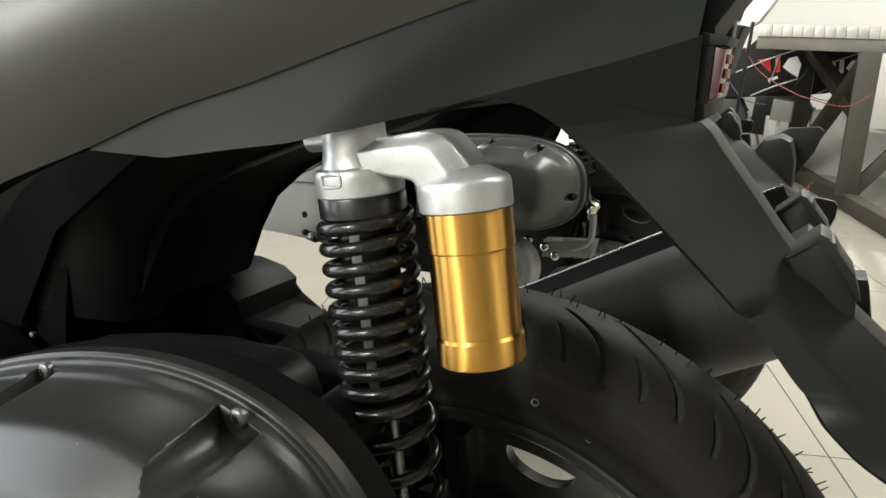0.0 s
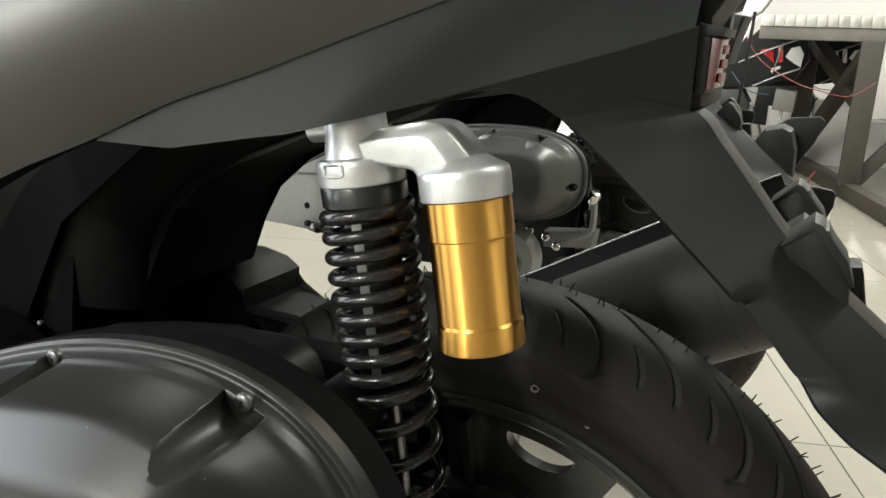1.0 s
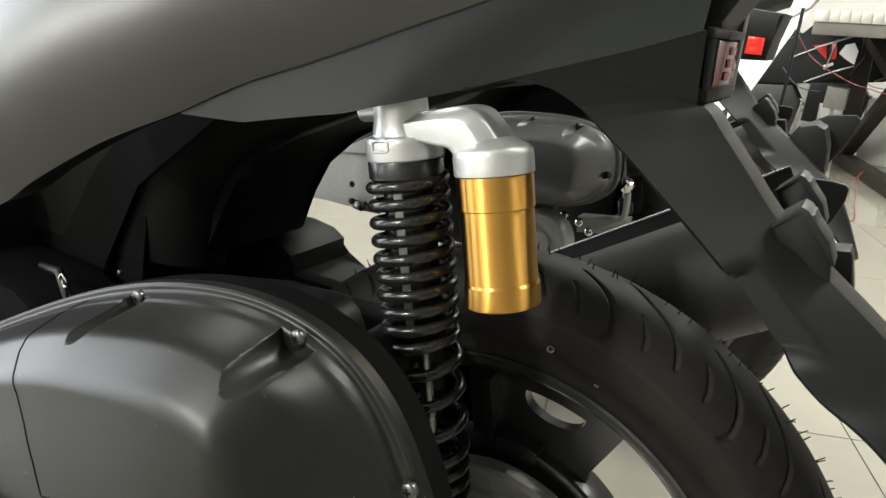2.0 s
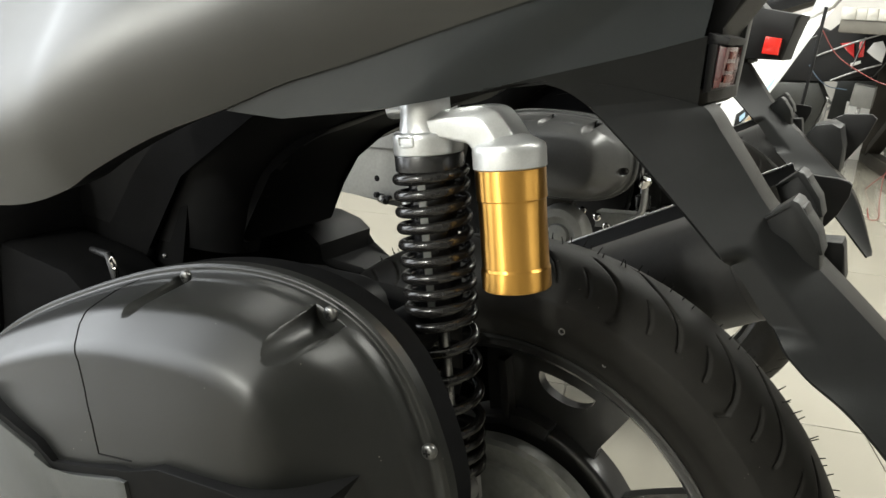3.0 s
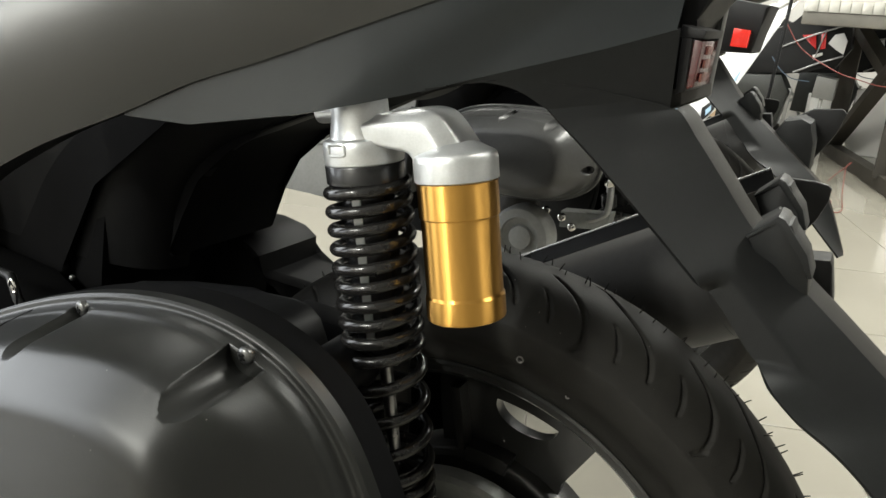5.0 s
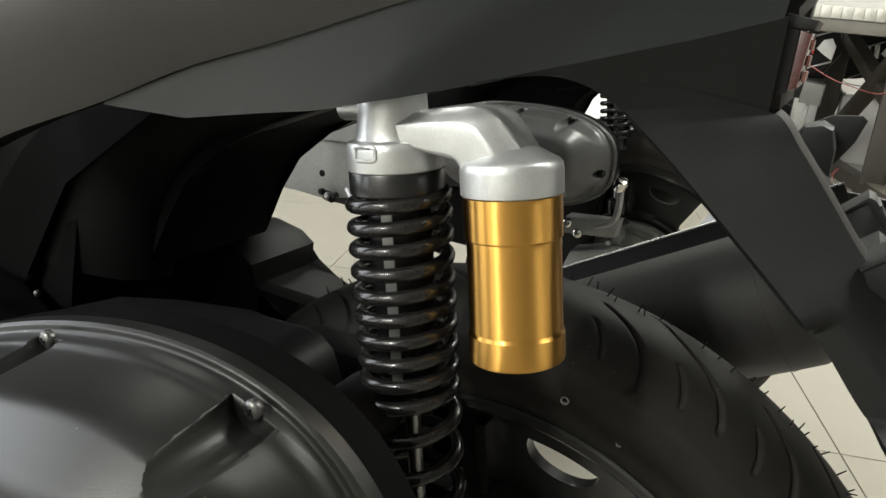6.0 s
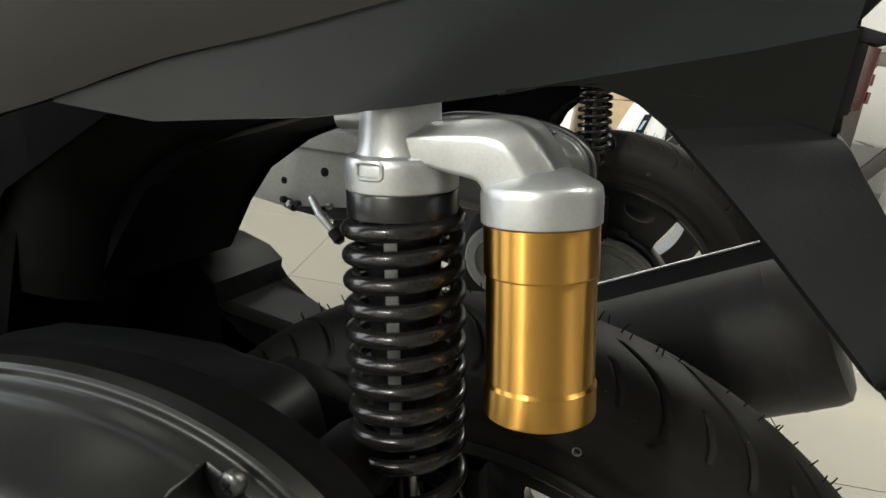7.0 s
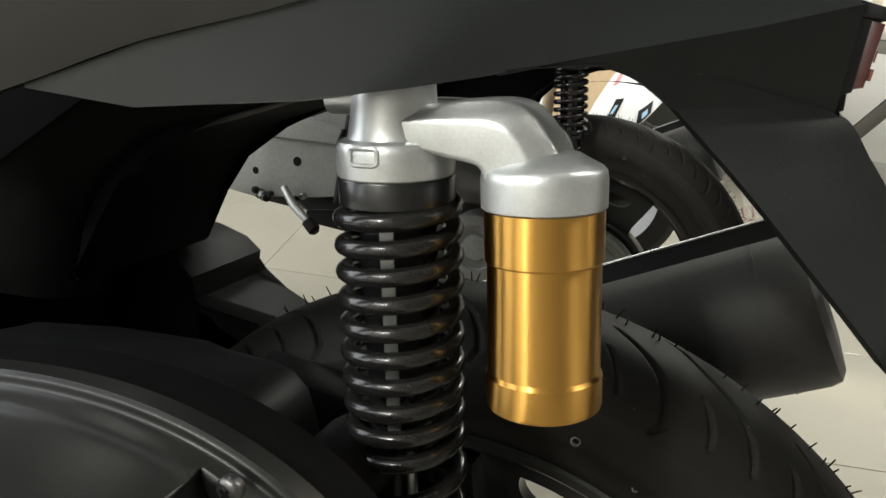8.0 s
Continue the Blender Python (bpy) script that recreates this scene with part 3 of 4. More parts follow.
def shock(root, reservoir=True):
    S = frame_along(AX_B if reservoir else AX_B + Vector((0, 0.035, 0)), AX_D)
    coils = COILS if reservoir else [0.1465 + 0.0125 * k for k in range(12)] + [0.2915, 0.2950]
    body = part("shock_absorber", lathe(bmesh.new(), [(0.006, 0.005), (0.0145, 0.006), (0.0155, 0.012), (0.0155, 0.030), (0.0040, 0.034), (0.0040, 0.112), (0.0125, 0.114), (0.0168, 0.118), (0.0168, 0.236), (0.010, 0.238)], S, 40),
                M_DAMPER, root, "black coil-over rear shock absorber with a gold reservoir" if reservoir else "black coil-over rear shock absorber")
    part("rod", lathe(bmesh.new(), [(0.003, 0.02), (0.0044, 0.021), (0.0044, 0.117), (0.003, 0.118)], S, 24), M_ROD, body, "bare steel rod")
    # a grey strip stands in for the reflection down the gloss tube
    part("tube_glint", slab(bmesh.new(), [(-0.003, 0.125), (0.003, 0.125), (0.003, 0.228), (-0.003, 0.228)], -0.0174, -0.0166, 0.0002, S @ pose(0, 0, 0, 0, 0, 8)), M_DRUM, body, "grey strip painting the glint on the damper tube")
    pts = []
    n = len(coils) - 1
    for k in range(n * 36 - 17):
        s = k / (n * 36)
        h = curve_at([(c, 0, 0) for c in coils], s).x
        a = 2 * math.pi * (k / 36) - math.pi / 2
        shrink = 1 - 0.10 * (1 - smoothstep(0.0, 0.05, h))
        pts.append(S @ Vector((0.0243 * shrink * math.cos(a), 0.0243 * shrink * math.sin(a), h)))
    part("spring", sweep(bmesh.new(), pts, 0.0040, 14), M_SPRING, body, "gloss black coil spring")
    if not reservoir:
        part("seat_ring", lathe(bmesh.new(), [(0.010, 0.1180), (0.0215, 0.1185), (0.0215, 0.1215), (0.0120, 0.1240), (0.0120, 0.1360), (0.0255, 0.1375), (0.0260, 0.1420), (0.016, 0.1440)], S, 40), M_COLLAR, body, "polished black spring seat")
    part("spring_seat", lathe(bmesh.new(), [(0.010, -0.012), (0.0222, -0.011), (0.0250, -0.009), (0.0250, -0.005), (0.018, -0.003), (0.010, 0.004)], S, 40), M_SPRING, body)
    if not reservoir:
        S = S @ pose(0, 0, 0.064)
    part("collar", lathe(bmesh.new(), [(0.010, 0.2285), (0.0244, 0.2290), (0.0250, 0.2296), (0.0250, 0.2400), (0.0245, 0.2407), (0.010, 0.2415)], S, 56), M_COLLAR, body, "black anodised preload collar")
    top = part("top_mount", lathe(bmesh.new(), [(0.0136, 0.2405), (0.0243, 0.2407), (0.0250, 0.2415), (0.0253, 0.2470), (0.0252, 0.2520), (0.0247, 0.2542), (0.0236, 0.2556), (0.0214, 0.2562), (0.0204, 0.2567), (0.0199, 0.2580), (0.0192, 0.2620), (0.0184, 0.2665), (0.0179, 0.2710), (0.0177, 0.2800), (0.0165, 0.2830), (0.007, 0.2840)], S, 56), M_CAST, body, "silver cast top mount", 35)
    # raised lozenge on the casting
    b = bmesh.new()
    ring = []
    for k in range(33):
        a = 2 * math.pi * k / 32
        u = 0.0062 * max(-1, min(1, 1.25 * math.cos(a)))
        v = 0.0034 * max(-1, min(1, 1.25 * math.sin(a)))
        t = -math.pi / 2 - 0.10 + u / 0.0252
        ring.append(S @ Vector((0.0251 * math.cos(t), 0.0251 * math.sin(t), 0.2513 + v)))
    part("raised_emblem", sweep(b, ring, 0.0011, 8), M_CAST, top)
    b = bmesh.new()
    lathe(b, [(0.004, -0.006), (0.0066, -0.0055), (0.0070, -0.004), (0.0070, 0.03), (0.004, 0.031)], S @ pose(-0.0225, -0.003, 0.2725, 0, 90, 0), 28)
    part("mount_boss", b, M_CAST, top)
    if not reservoir:
        S = S @ pose(0, 0, -0.064)
    low = part("lower_eye", lathe(bmesh.new(), [(0.007, -0.014), (0.0125, -0.013), (0.0130, 0.013), (0.007, 0.014)], S @ pose(0, 0, -0.034, 90), 28), M_ALLOY, body)
    for yy in (-0.017, 0.017):
        part("clevis_plate", slab(bmesh.new(), [(-0.012, -0.044), (0.012, -0.044), (0.011, -0.008), (-0.011, -0.008)], yy - 0.003, yy + 0.003, 0.001, S), M_ALLOY, body, "bare alloy clevis plate")
    bl = lathe(bmesh.new(), [(0.004, -0.02), (0.0085, -0.019), (0.0085, -0.013), (0.0055, -0.012), (0.0055, 0.05), (0.004, 0.052)], S @ pose(0, 0, -0.034, 90), 6)
    part("mount_bolt", bl, M_STEEL, body, "zinc plated hexagon bolt")
    if not reservoir:
        return body
    R = frame_along((0.0368, -0.1289, 0.5747), (-0.1748, 0.0168, 1))
    L = 0.0833
    part("reservoir", lathe(bmesh.new(), [(0.012, 0.0004), (0.0226, 0.0), (0.0238, 0.0008), (0.0242, 0.0022), (0.0242, 0.0146), (0.0239, 0.0150), (0.0233, 0.0164), (0.0233, 0.0622), (0.0239, 0.0628), (0.0242, 0.0632), (0.0242, L), (0.012, L + 0.001)], R, 96),
         M_GOLD, body, "brushed gold anodised reservoir can", 22)
    cap = part("reservoir_cap", lathe(bmesh.new(), [(0.012, L), (0.0241, L + 0.0002), (0.0251, L + 0.0010), (0.0252, L + 0.0120), (0.0247, L + 0.0152), (0.0234, L + 0.0168), (0.0204, L + 0.0184), (0.0142, L + 0.0220), (0.006, L + 0.0230)], R, 72),
               M_CAST, body, "silver cast reservoir cap", 50)
    # the arm from the mount to the cap: a bent casting with soft edges
    tops = [(-0.040, 0, 0.6865), (-0.029, 0, 0.6900), (-0.016, 0, 0.6935), (0.000, 0, 0.6963), (0.0105, 0, 0.6948), (0.0190, 0, 0.6880), (0.0285, 0, 0.6775)]
    lows = [(-0.040, 0, 0.6735), (-0.027, 0, 0.6725), (-0.016, 0, 0.6715), (-0.0045, 0, 0.6710), (-0.0005, 0, 0.6685), (0.0005, 0, 0.6665), (0.0010, 0, 0.6645)]
    section = [(-1, -0.78), (-1, 0.20), (-0.985, 0.34), (-0.94, 0.46), (-0.52, 0.93), (-0.42, 0.985), (-0.30, 1), (1, 1), (1, -1), (-0.84, -1), (-0.95, -0.96), (-0.99, -0.88)]
    b, rings, n = bmesh.new(), [], len(section)
    for i in range(37):
        p, q = curve_at(tops, i / 36), curve_at(lows, i / 36)
        mid, up = (p + q) / 2, (p - q) / 2
        rings.append([b.verts.new(mid + up * w + Vector((0, -0.1275 + 0.0165 * c, 0))) for c, w in section])
    for p, q in zip(rings, rings[1:]):
        for k in range(n):
            b.faces.new((p[k], p[(k + 1) % n], q[(k + 1) % n], q[k]))
    b.faces.new(rings[0][::-1])
    b.faces.new(rings[-1])
    part("reservoir_arm", b, M_CAST, body, "silver cast arm to the reservoir", 38)
    b = sweep(bmesh.new(), [S @ Vector((0.016, -0.010, 0.2545)), S @ Vector((0.038, -0.006, 0.2545)), S @ Vector((0.052, 0.0, 0.2565))], [0.0042, 0.0034, 0.0040], 12)
    part("fluid_passage", b, M_CAST, body)
    return body


def bodywork(root, light=True):
    # upper side panel: bulges over the crease and rolls in towards the seat
    line = [(x, 0, z) for x, z in CREASE]

    def upper(u, v):
        p = curve_at(line, u)
        w = 0.24 * v
        out = 0.004 + (0.022 * math.sin(math.pi * w / 0.10) if w < 0.10 else -0.69 * (w - 0.10))
        return (p.x - 0.05 * v, taper(p.x) - out, p.z + w)
    bm = sheet(bmesh.new(), upper, 72, 36, -0.0035)
    part("upper_side_panel", bm, M_GREY, root, "satin grey painted side panel", 60)

    # under lip of the panel, the dark joint behind the crease
    def lip(u, v):
        p = curve_at(line, u)
        return (p.x, taper(p.x) - 0.004 + 0.030 * v, p.z + 0.0015 + 0.004 * v)
    part("panel_lip", sheet(bmesh.new(), lip, 64, 4, 0.002), M_BLACK, root)

    # lower side panel with a fold, from its pointed front to the tail
    crease = [(x, 0, z) for x, z in CREASE if x >= -0.152]
    low = [(x, 0, z) for x, z in LOW_EDGE]

    def on_line(line, x):
        for (xa, _, za), (xb, _, zb) in zip(line, line[1:]):
            if xa <= x <= xb:
                return za + (zb - za) * (x - xa) / (xb - xa)
        return line[-1][2]

    def lower(u, v):
        xa, xb = -0.151 + 0.271 * u, -0.151 + 0.275 * u
        x, z = xa + (xb - xa) * v, on_line(low, xa) * (1 - v) + on_line(crease, xb) * v
        fold = smoothstep(-0.030, 0.030, x - 0.9 * (z - 0.715))
        return (x, taper(x) - 0.001 - 0.013 * min(1.0, (x + 0.151) / 0.121) * (1 - fold) * (1 - 0.9 * v) + 0.004 * fold * math.sin(math.pi * v), z)
    part("lower_side_panel", sheet(bmesh.new(), lower, 110, 16, -0.0035), M_PANEL, root, "dark grey satin plastic lower side panel with a soft fold", 50)
    part("panel_bead", sweep(bmesh.new(), [Vector(lower(k / 90, 1.0)) + Vector((0, 0.0001, 0.0001)) for k in range(91)], 0.0005, 8), M_PANEL, root, "fine rounded top edge of the lower panel")

    # tail side: turns under the fold and runs down to the fender
    seam = [(x, 0, z) for x, z in TAIL_SEAM]

    def under(u, v):
        x = -0.004 + 0.126 * u
        za, zb = on_line(seam, x), on_line(low, x)
        z = za + (zb - za) * v
        return (x, taper(x) - 0.001 + 0.06 * (zb - z), z)
    part("tail_side", sheet(bmesh.new(), under, 60, 10, -0.0035), M_FENDER, root, "black grained plastic tail side below the fold", 40)

    # body core: closes the space behind both sides' panels, with the wheel arch cut out
    arch = [(-0.80, 0.50), (-0.42, 0.505), (-0.330, 0.508), (-0.311, 0.515), (-0.301, 0.562), (-0.281, 0.597), (-0.245, 0.628), (-0.20, 0.648), (-0.12, 0.680), (-0.03, 0.708), (0.04, 0.722), (0.112, 0.712),
            (0.116, 0.80), (0.02, 0.80), (-0.1, 0.79), (-0.3, 0.80), (-0.8, 0.82)]
    part("body_core", slab(bmesh.new(), arch, -0.045, 0.095, 0.006), M_SHADED_BLACK, root, "black inner bodywork round the wheel arch")
    rim_line = [(-0.316, 0, 0.500), (-0.309, 0, 0.530), (-0.301, 0, 0.562), (-0.281, 0, 0.596), (-0.245, 0, 0.627), (-0.200, 0, 0.647), (-0.120, 0, 0.679), (-0.030, 0, 0.707)]

    def guard(u, v):
        p = curve_at(rim_line, u)
        away = Vector((-0.34 + 0.28 * u, 0, 0.030 + 0.030 * u))
        return (p.x + away.x * v ** 2.2, -0.022 - 0.078 * (1 - (1 - v) ** 2.6), p.z + away.z * v ** 1.5 - 0.0005)
    part("arch_guard", sheet(bmesh.new(), guard, 60, 32, -0.003), M_GUARD, root, "rolled black guard round the wheel arch", 60)
    if light:
        part("inner_panel", slab(bmesh.new(), [(-0.9, 0.40), (-0.42, 0.40), (-0.400, 0.50), (-0.365, 0.60), (-0.24, 0.690), (-0.100, 0.712), (-0.075, 0.72), (-0.09, 0.76), (-0.3, 0.76), (-0.9, 0.78)], -0.096, -0.050, 0.022),
         M_SHADED_BLACK, root, "black plastic inner side moulding")
    # body out of view, added to keep window light off the inner cavity
    if light:
        part("unseen_floorboard_body", slab(bmesh.new(), [(-1.25, 0.30), (-0.62, 0.27), (-0.52, 0.36), (-0.50, 0.60), (-0.54, 0.70), (-1.25, 0.74)], -0.225, 0.225, 0.03), M_BLACK, root, "unseen black floorboard body ahead of the seat, blocking window light")
    if light:
        part("frame_cover", slab(bmesh.new(), [(-1.0, 0.22), (-0.40, 0.22), (-0.36, 0.50), (-0.34, 0.62), (-1.0, 0.66)], -0.085, 0.10, 0.02), M_SHADED_BLACK, root, "black frame cover under the seat")
    if not light:
        floor_cowl(root)
        part("airbox", slab(bmesh.new(), [(-0.40, 0.525), (-0.17, 0.530), (-0.138, 0.555), (-0.134, 0.580), (-0.127, 0.600), (-0.110, 0.620), (-0.085, 0.640), (-0.050, 0.655), (0.0, 0.665), (0.02, 0.74), (-0.40, 0.74)], -0.04, 0.06, 0.006), M_SHADED_BLACK, root, "black airbox ahead of the wheel")
    # right hand side, plain
    part("right_side_panel", slab(bmesh.new(), [(-0.8, 0.52), (-0.4, 0.56), (-0.151, 0.682), (0.022, 0.713), (0.124, 0.705), (0.128, 0.80), (-0.1, 0.90), (-0.8, 0.92)], 0.20, 0.215, 0.004, yfun=lambda x, z: -0.40 * max(0, x + 0.25)), M_GREY, root)
    # tail: end cap and lamp
    tail = part("tail_cover", slab(bmesh.new(), [(0.06, 0.716), (0.119, 0.706), (0.1235, 0.716), (0.119, 0.748), (0.123, 0.756), (0.145, 0.79), (0.10, 0.83), (0.03, 0.80)], -0.022, 0.050, 0.005), M_BLACK, root, "black plastic tail cover")
    part("tail_underside", slab(bmesh.new(), [(0.108, 0.7015), (0.119, 0.7020), (0.1262, 0.7070), (0.1255, 0.7150), (0.108, 0.718)], -0.045, 0.050, 0.002), M_DUSTY, tail, "dusty underside of the tail")
    lamp = part("tail_lamp", slab(bmesh.new(), [(0.1270, 0.7160), (0.1313, 0.7175), (0.1327, 0.7440), (0.1270, 0.7450)], -0.0435, 0.006, 0.0012), M_RED, root, "dark red tail lamp lens")
    part("lamp_housing", slab(bmesh.new(), [(0.1215, 0.7120), (0.1272, 0.7150), (0.1272, 0.7452), (0.1205, 0.7465)], -0.0460, 0.008, 0.002), M_BLACK, lamp)
    part("lamp_trim", slab(bmesh.new(), [(0.1195, 0.7455), (0.1335, 0.7455), (0.1345, 0.750), (0.1200, 0.7525)], -0.0465, 0.008, 0.0012), M_BLACK, lamp)
    for k in range(3):
        part("lamp_element", slab(bmesh.new(), [(0.1323, 0.7205 + 0.0078 * k), (0.1337, 0.7205 + 0.0078 * k), (0.1339, 0.7255 + 0.0078 * k), (0.1325, 0.7255 + 0.0078 * k)], -0.038 + 0.004 * k, -0.014, 0.0004), M_CELL, lamp, "bright reflector cell")
    if not light:
        part("tail_box", slab(bmesh.new(), [(0.10, 0.712), (0.182, 0.714), (0.189, 0.752), (0.200, 0.79), (0.12, 0.80)], -0.059, 0.060, 0.006), M_BLACK, root, "dark tail box behind the reflector")
        part("side_reflector", slab(bmesh.new(), [(0.150, 0.7235), (0.176, 0.7225), (0.178, 0.750), (0.152, 0.752)], -0.075, -0.060, 0.002), M_REFLECTOR, lamp, "bright red square reflector")


def floor_cowl(root):
    cowl = part("floor_cowl", slab(bmesh.new(), [(-0.98, 0.40), (-0.80, 0.338), (-0.695, 0.337), (-0.62, 0.333), (-0.475, 0.362), (-0.440, 0.37), (-0.425, 0.50), (-0.41, 0.64), (-0.98, 0.64)], -0.105, -0.03, 0.006), M_COWL, root, "grey plastic floorboard cowl")
    # solid dark discs paint the shade of the cowl's holes
    for x, z, r in ((-0.617, 0.386, 0.007), (-0.526, 0.421, 0.009)):
        part("plug_hole_shade", lathe(bmesh.new(), [(r * 0.5, -0.004), (r, -0.003), (r, 0.0006), (r * 0.6, 0.001)], pose(x, -0.105, z) @ TO_Y, 20), M_SEAM_SHADE, cowl)
    stand = part("side_stand", sweep(bmesh.new(), [(-0.535, -0.13, 0.372), (-0.50, -0.15, 0.350), (-0.455, -0.16, 0.325)], [0.007, 0.008, 0.007], 12), M_ALLOY, root, "folded side stand with a rubber foot")
    part("rubber_foot", lathe(bmesh.new(), [(0.006, -0.008), (0.011, -0.006), (0.012, 0.016), (0.007, 0.022)], frame_along((-0.458, -0.16, 0.326), (0.6, -0.1, -0.4)), 16), M_RUBBER, stand)
    part("foot_peg", sweep(bmesh.new(), [(-0.62, -0.09, 0.345), (-0.59, -0.115, 0.343), (-0.575, -0.125, 0.343)], [0.009, 0.010, 0.008], 10), M_BLACK, root)
    for k, (x, z) in enumerate(((-0.606, 0.352), (-0.590, 0.347), (-0.572, 0.350), (-0.532, 0.358), (-0.515, 0.352), (-0.500, 0.362))):
        part("stand_bolt", lathe(bmesh.new(), [(0.003, -0.004), (0.007, -0.003), (0.007, 0.006), (0.004, 0.009)], pose(x, -0.118, z) @ TO_Y, 6), M_STEEL if k % 2 else M_BLACK, root)
    part("stand_spring", sweep(bmesh.new(), [(-0.530 + 0.001 * k + 0.004 * math.cos(1.4 * k), -0.125 + 0.004 * math.sin(1.4 * k), 0.362 - 0.0006 * k) for k in range(42)], 0.0014, 6), M_STEEL, root, "bright side stand spring")
    part("cowl_ledge", slab(bmesh.new(), [(-0.70, 0.452), (-0.44, 0.470), (-0.43, 0.500), (-0.60, 0.520), (-0.72, 0.50)], -0.118, -0.10, 0.005), M_COWL, cowl)
    part("down_tube", sweep(bmesh.new(), [(-0.435, -0.10, 0.36), (-0.430, -0.10, 0.44), (-0.420, -0.10, 0.56)], 0.010, 12), M_BLACK, root)
    part("under_frame", slab(bmesh.new(), [(-0.66, 0.345), (-0.44, 0.375), (-0.42, 0.345), (-0.52, 0.325), (-0.62, 0.325)], -0.09, -0.03, 0.005), M_BLACK, root)
    boss = part("starter_boss", lathe(bmesh.new(), [(0.01, 0.0), (0.055, 0.0), (0.055, 0.03), (0.050, 0.036), (0.036, 0.038), (0.034, 0.032), (0.022, 0.030), (0.020, 0.036), (0.008, 0.038)], pose(-0.11, -0.215, 0.385) @ TO_Y, 40), M_COWL, root, "round grey case boss")


FEND_FRONT = [(-0.004, 0.7062), (0.0216, 0.7126), (0.040, 0.7106), (0.054, 0.7030), (0.068, 0.6920), (0.0914, 0.6733), (0.1206, 0.6478), (0.150, 0.6215), (0.1711, 0.6015), (0.193, 0.576), (0.2216, 0.549), (0.2669, 0.5174), (0.372, 0.412)]
FEND_BACK = [(-0.004, 0.7075), (0.030, 0.7143), (0.067, 0.7148), (0.095, 0.7108), (0.124, 0.7040), (0.140, 0.6870), (0.1566, 0.6670), (0.178, 0.6410), (0.206, 0.6150), (0.242, 0.586), (0.282, 0.552), (0.335, 0.500), (0.378, 0.408)]


def fender(root, far=False):
    """The fender hangs flush under the tail: its sides run in towards the rear, from the front edge to the fold of its back."""
    fr, bk = [(x, 0, z) for x, z in FEND_FRONT], [(x, 0, z) for x, z in FEND_BACK]

    def out_front(x):
        return -min(taper(x) + 0.003, -0.090)

    def out_back(x):
        return -min(taper(x) + 0.003, -0.052)

    def side_face(sgn):
        def fn(u, v):
            a, b = curve_at(fr, u), curve_at(bk, u)
            p = a.lerp(b, v)
            cham = 0.013 * max(0.0, 1 - v / 0.40) * smoothstep(0.61, 0.64, u) * (1 - smoothstep(0.76, 0.80, u))
            y = out_front(a.x) + (out_back(b.x) - out_front(a.x)) * v
            if sgn > 0:
                p = a.lerp(b, 0.6 + 0.4 * v)
                return (p.x - 0.017, 0.044, p.z - 0.015)
            return (p.x, cham - y, p.z)
        return fn
    fend = part("rear_fender", sheet(bmesh.new(), side_face(-1), 160, 20, 0.003), M_FENDER, root, "black grained plastic rear fender", 35)
    part("fender_side", sheet(bmesh.new(), side_face(1), 60, 12, -0.003), M_FENDER, fend)

    def back_face(u, v):
        p = curve_at(bk, 0.333 + 0.667 * u)
        c = 0.0045 * math.sin(math.pi * v) ** 0.7 - 0.022 * v * v
        return (p.x + c * 0.75, -out_back(p.x) + (out_back(p.x) + 0.045) * v, p.z + c * 0.65)
    part("fender_back", sheet(bmesh.new(), back_face, 60, 24, -0.003), M_DUSTY, fend, "dusty back of the fender", 20)
    # turn signal sockets: wedge boxes behind both sides of the fender, and the number plate carrier between
    for sgn in (-1, 1):
        def lean(x, z, sgn=sgn):
            return -sgn * 0.015 * smoothstep(0.632, 0.586, z)
        y0, y1, dx = (-0.062, -0.034, 0.0) if sgn < 0 else (0.060, 0.088, -0.012)
        g = part("signal_socket", slab(bmesh.new(), [(0.1785 + dx, 0.6380), (0.1925 + dx, 0.6510), (0.2000 + dx, 0.6500), (0.2095 + dx, 0.6330), (0.2140 + dx, 0.6220), (0.2165 + dx, 0.6020), (0.2150 + dx, 0.5860), (0.2080 + dx, 0.5900), (0.1950 + dx, 0.6080)], y0, y1, 0.0015, yfun=lean), M_FENDER, fend, "wedge-shaped socket moulded on the fender")
        part("socket_rim", slab(bmesh.new(), [(0.1775 + dx, 0.6395), (0.1925 + dx, 0.6540), (0.1965 + dx, 0.6525), (0.2110 + dx, 0.6350), (0.2160 + dx, 0.6215), (0.2135 + dx, 0.6210), (0.2080 + dx, 0.6330), (0.1945 + dx, 0.6485), (0.1920 + dx, 0.6505), (0.1790 + dx, 0.6380)], y0 - 0.0012, y1 + 0.0012, 0.0006, yfun=lean), M_FENDER, g)
    carrier = part("plate_carrier", slab(bmesh.new(), [(0.172, 0.630), (0.187, 0.643), (0.196, 0.638), (0.201, 0.626), (0.197, 0.612), (0.185, 0.615)], -0.016, 0.022, 0.0025), M_FENDER, fend, "black number plate carrier")
    part("carrier_wing", slab(bmesh.new(), [(0.155, 0.612), (0.162, 0.619), (0.171, 0.6200), (0.1963, 0.6206), (0.2077, 0.6187), (0.2109, 0.6154), (0.2105, 0.6039), (0.2034, 0.5834), (0.1946, 0.5697), (0.1737, 0.5560), (0.160, 0.565)], 0.267, 0.273, 0.0014), M_BLACK, carrier)
    part("carrier_stay", sweep(bmesh.new(), [(0.185, 0.012, 0.622), (0.178, 0.14, 0.600), (0.178, 0.269, 0.590)], [0.012, 0.010, 0.012], 12), M_BLACK, carrier)
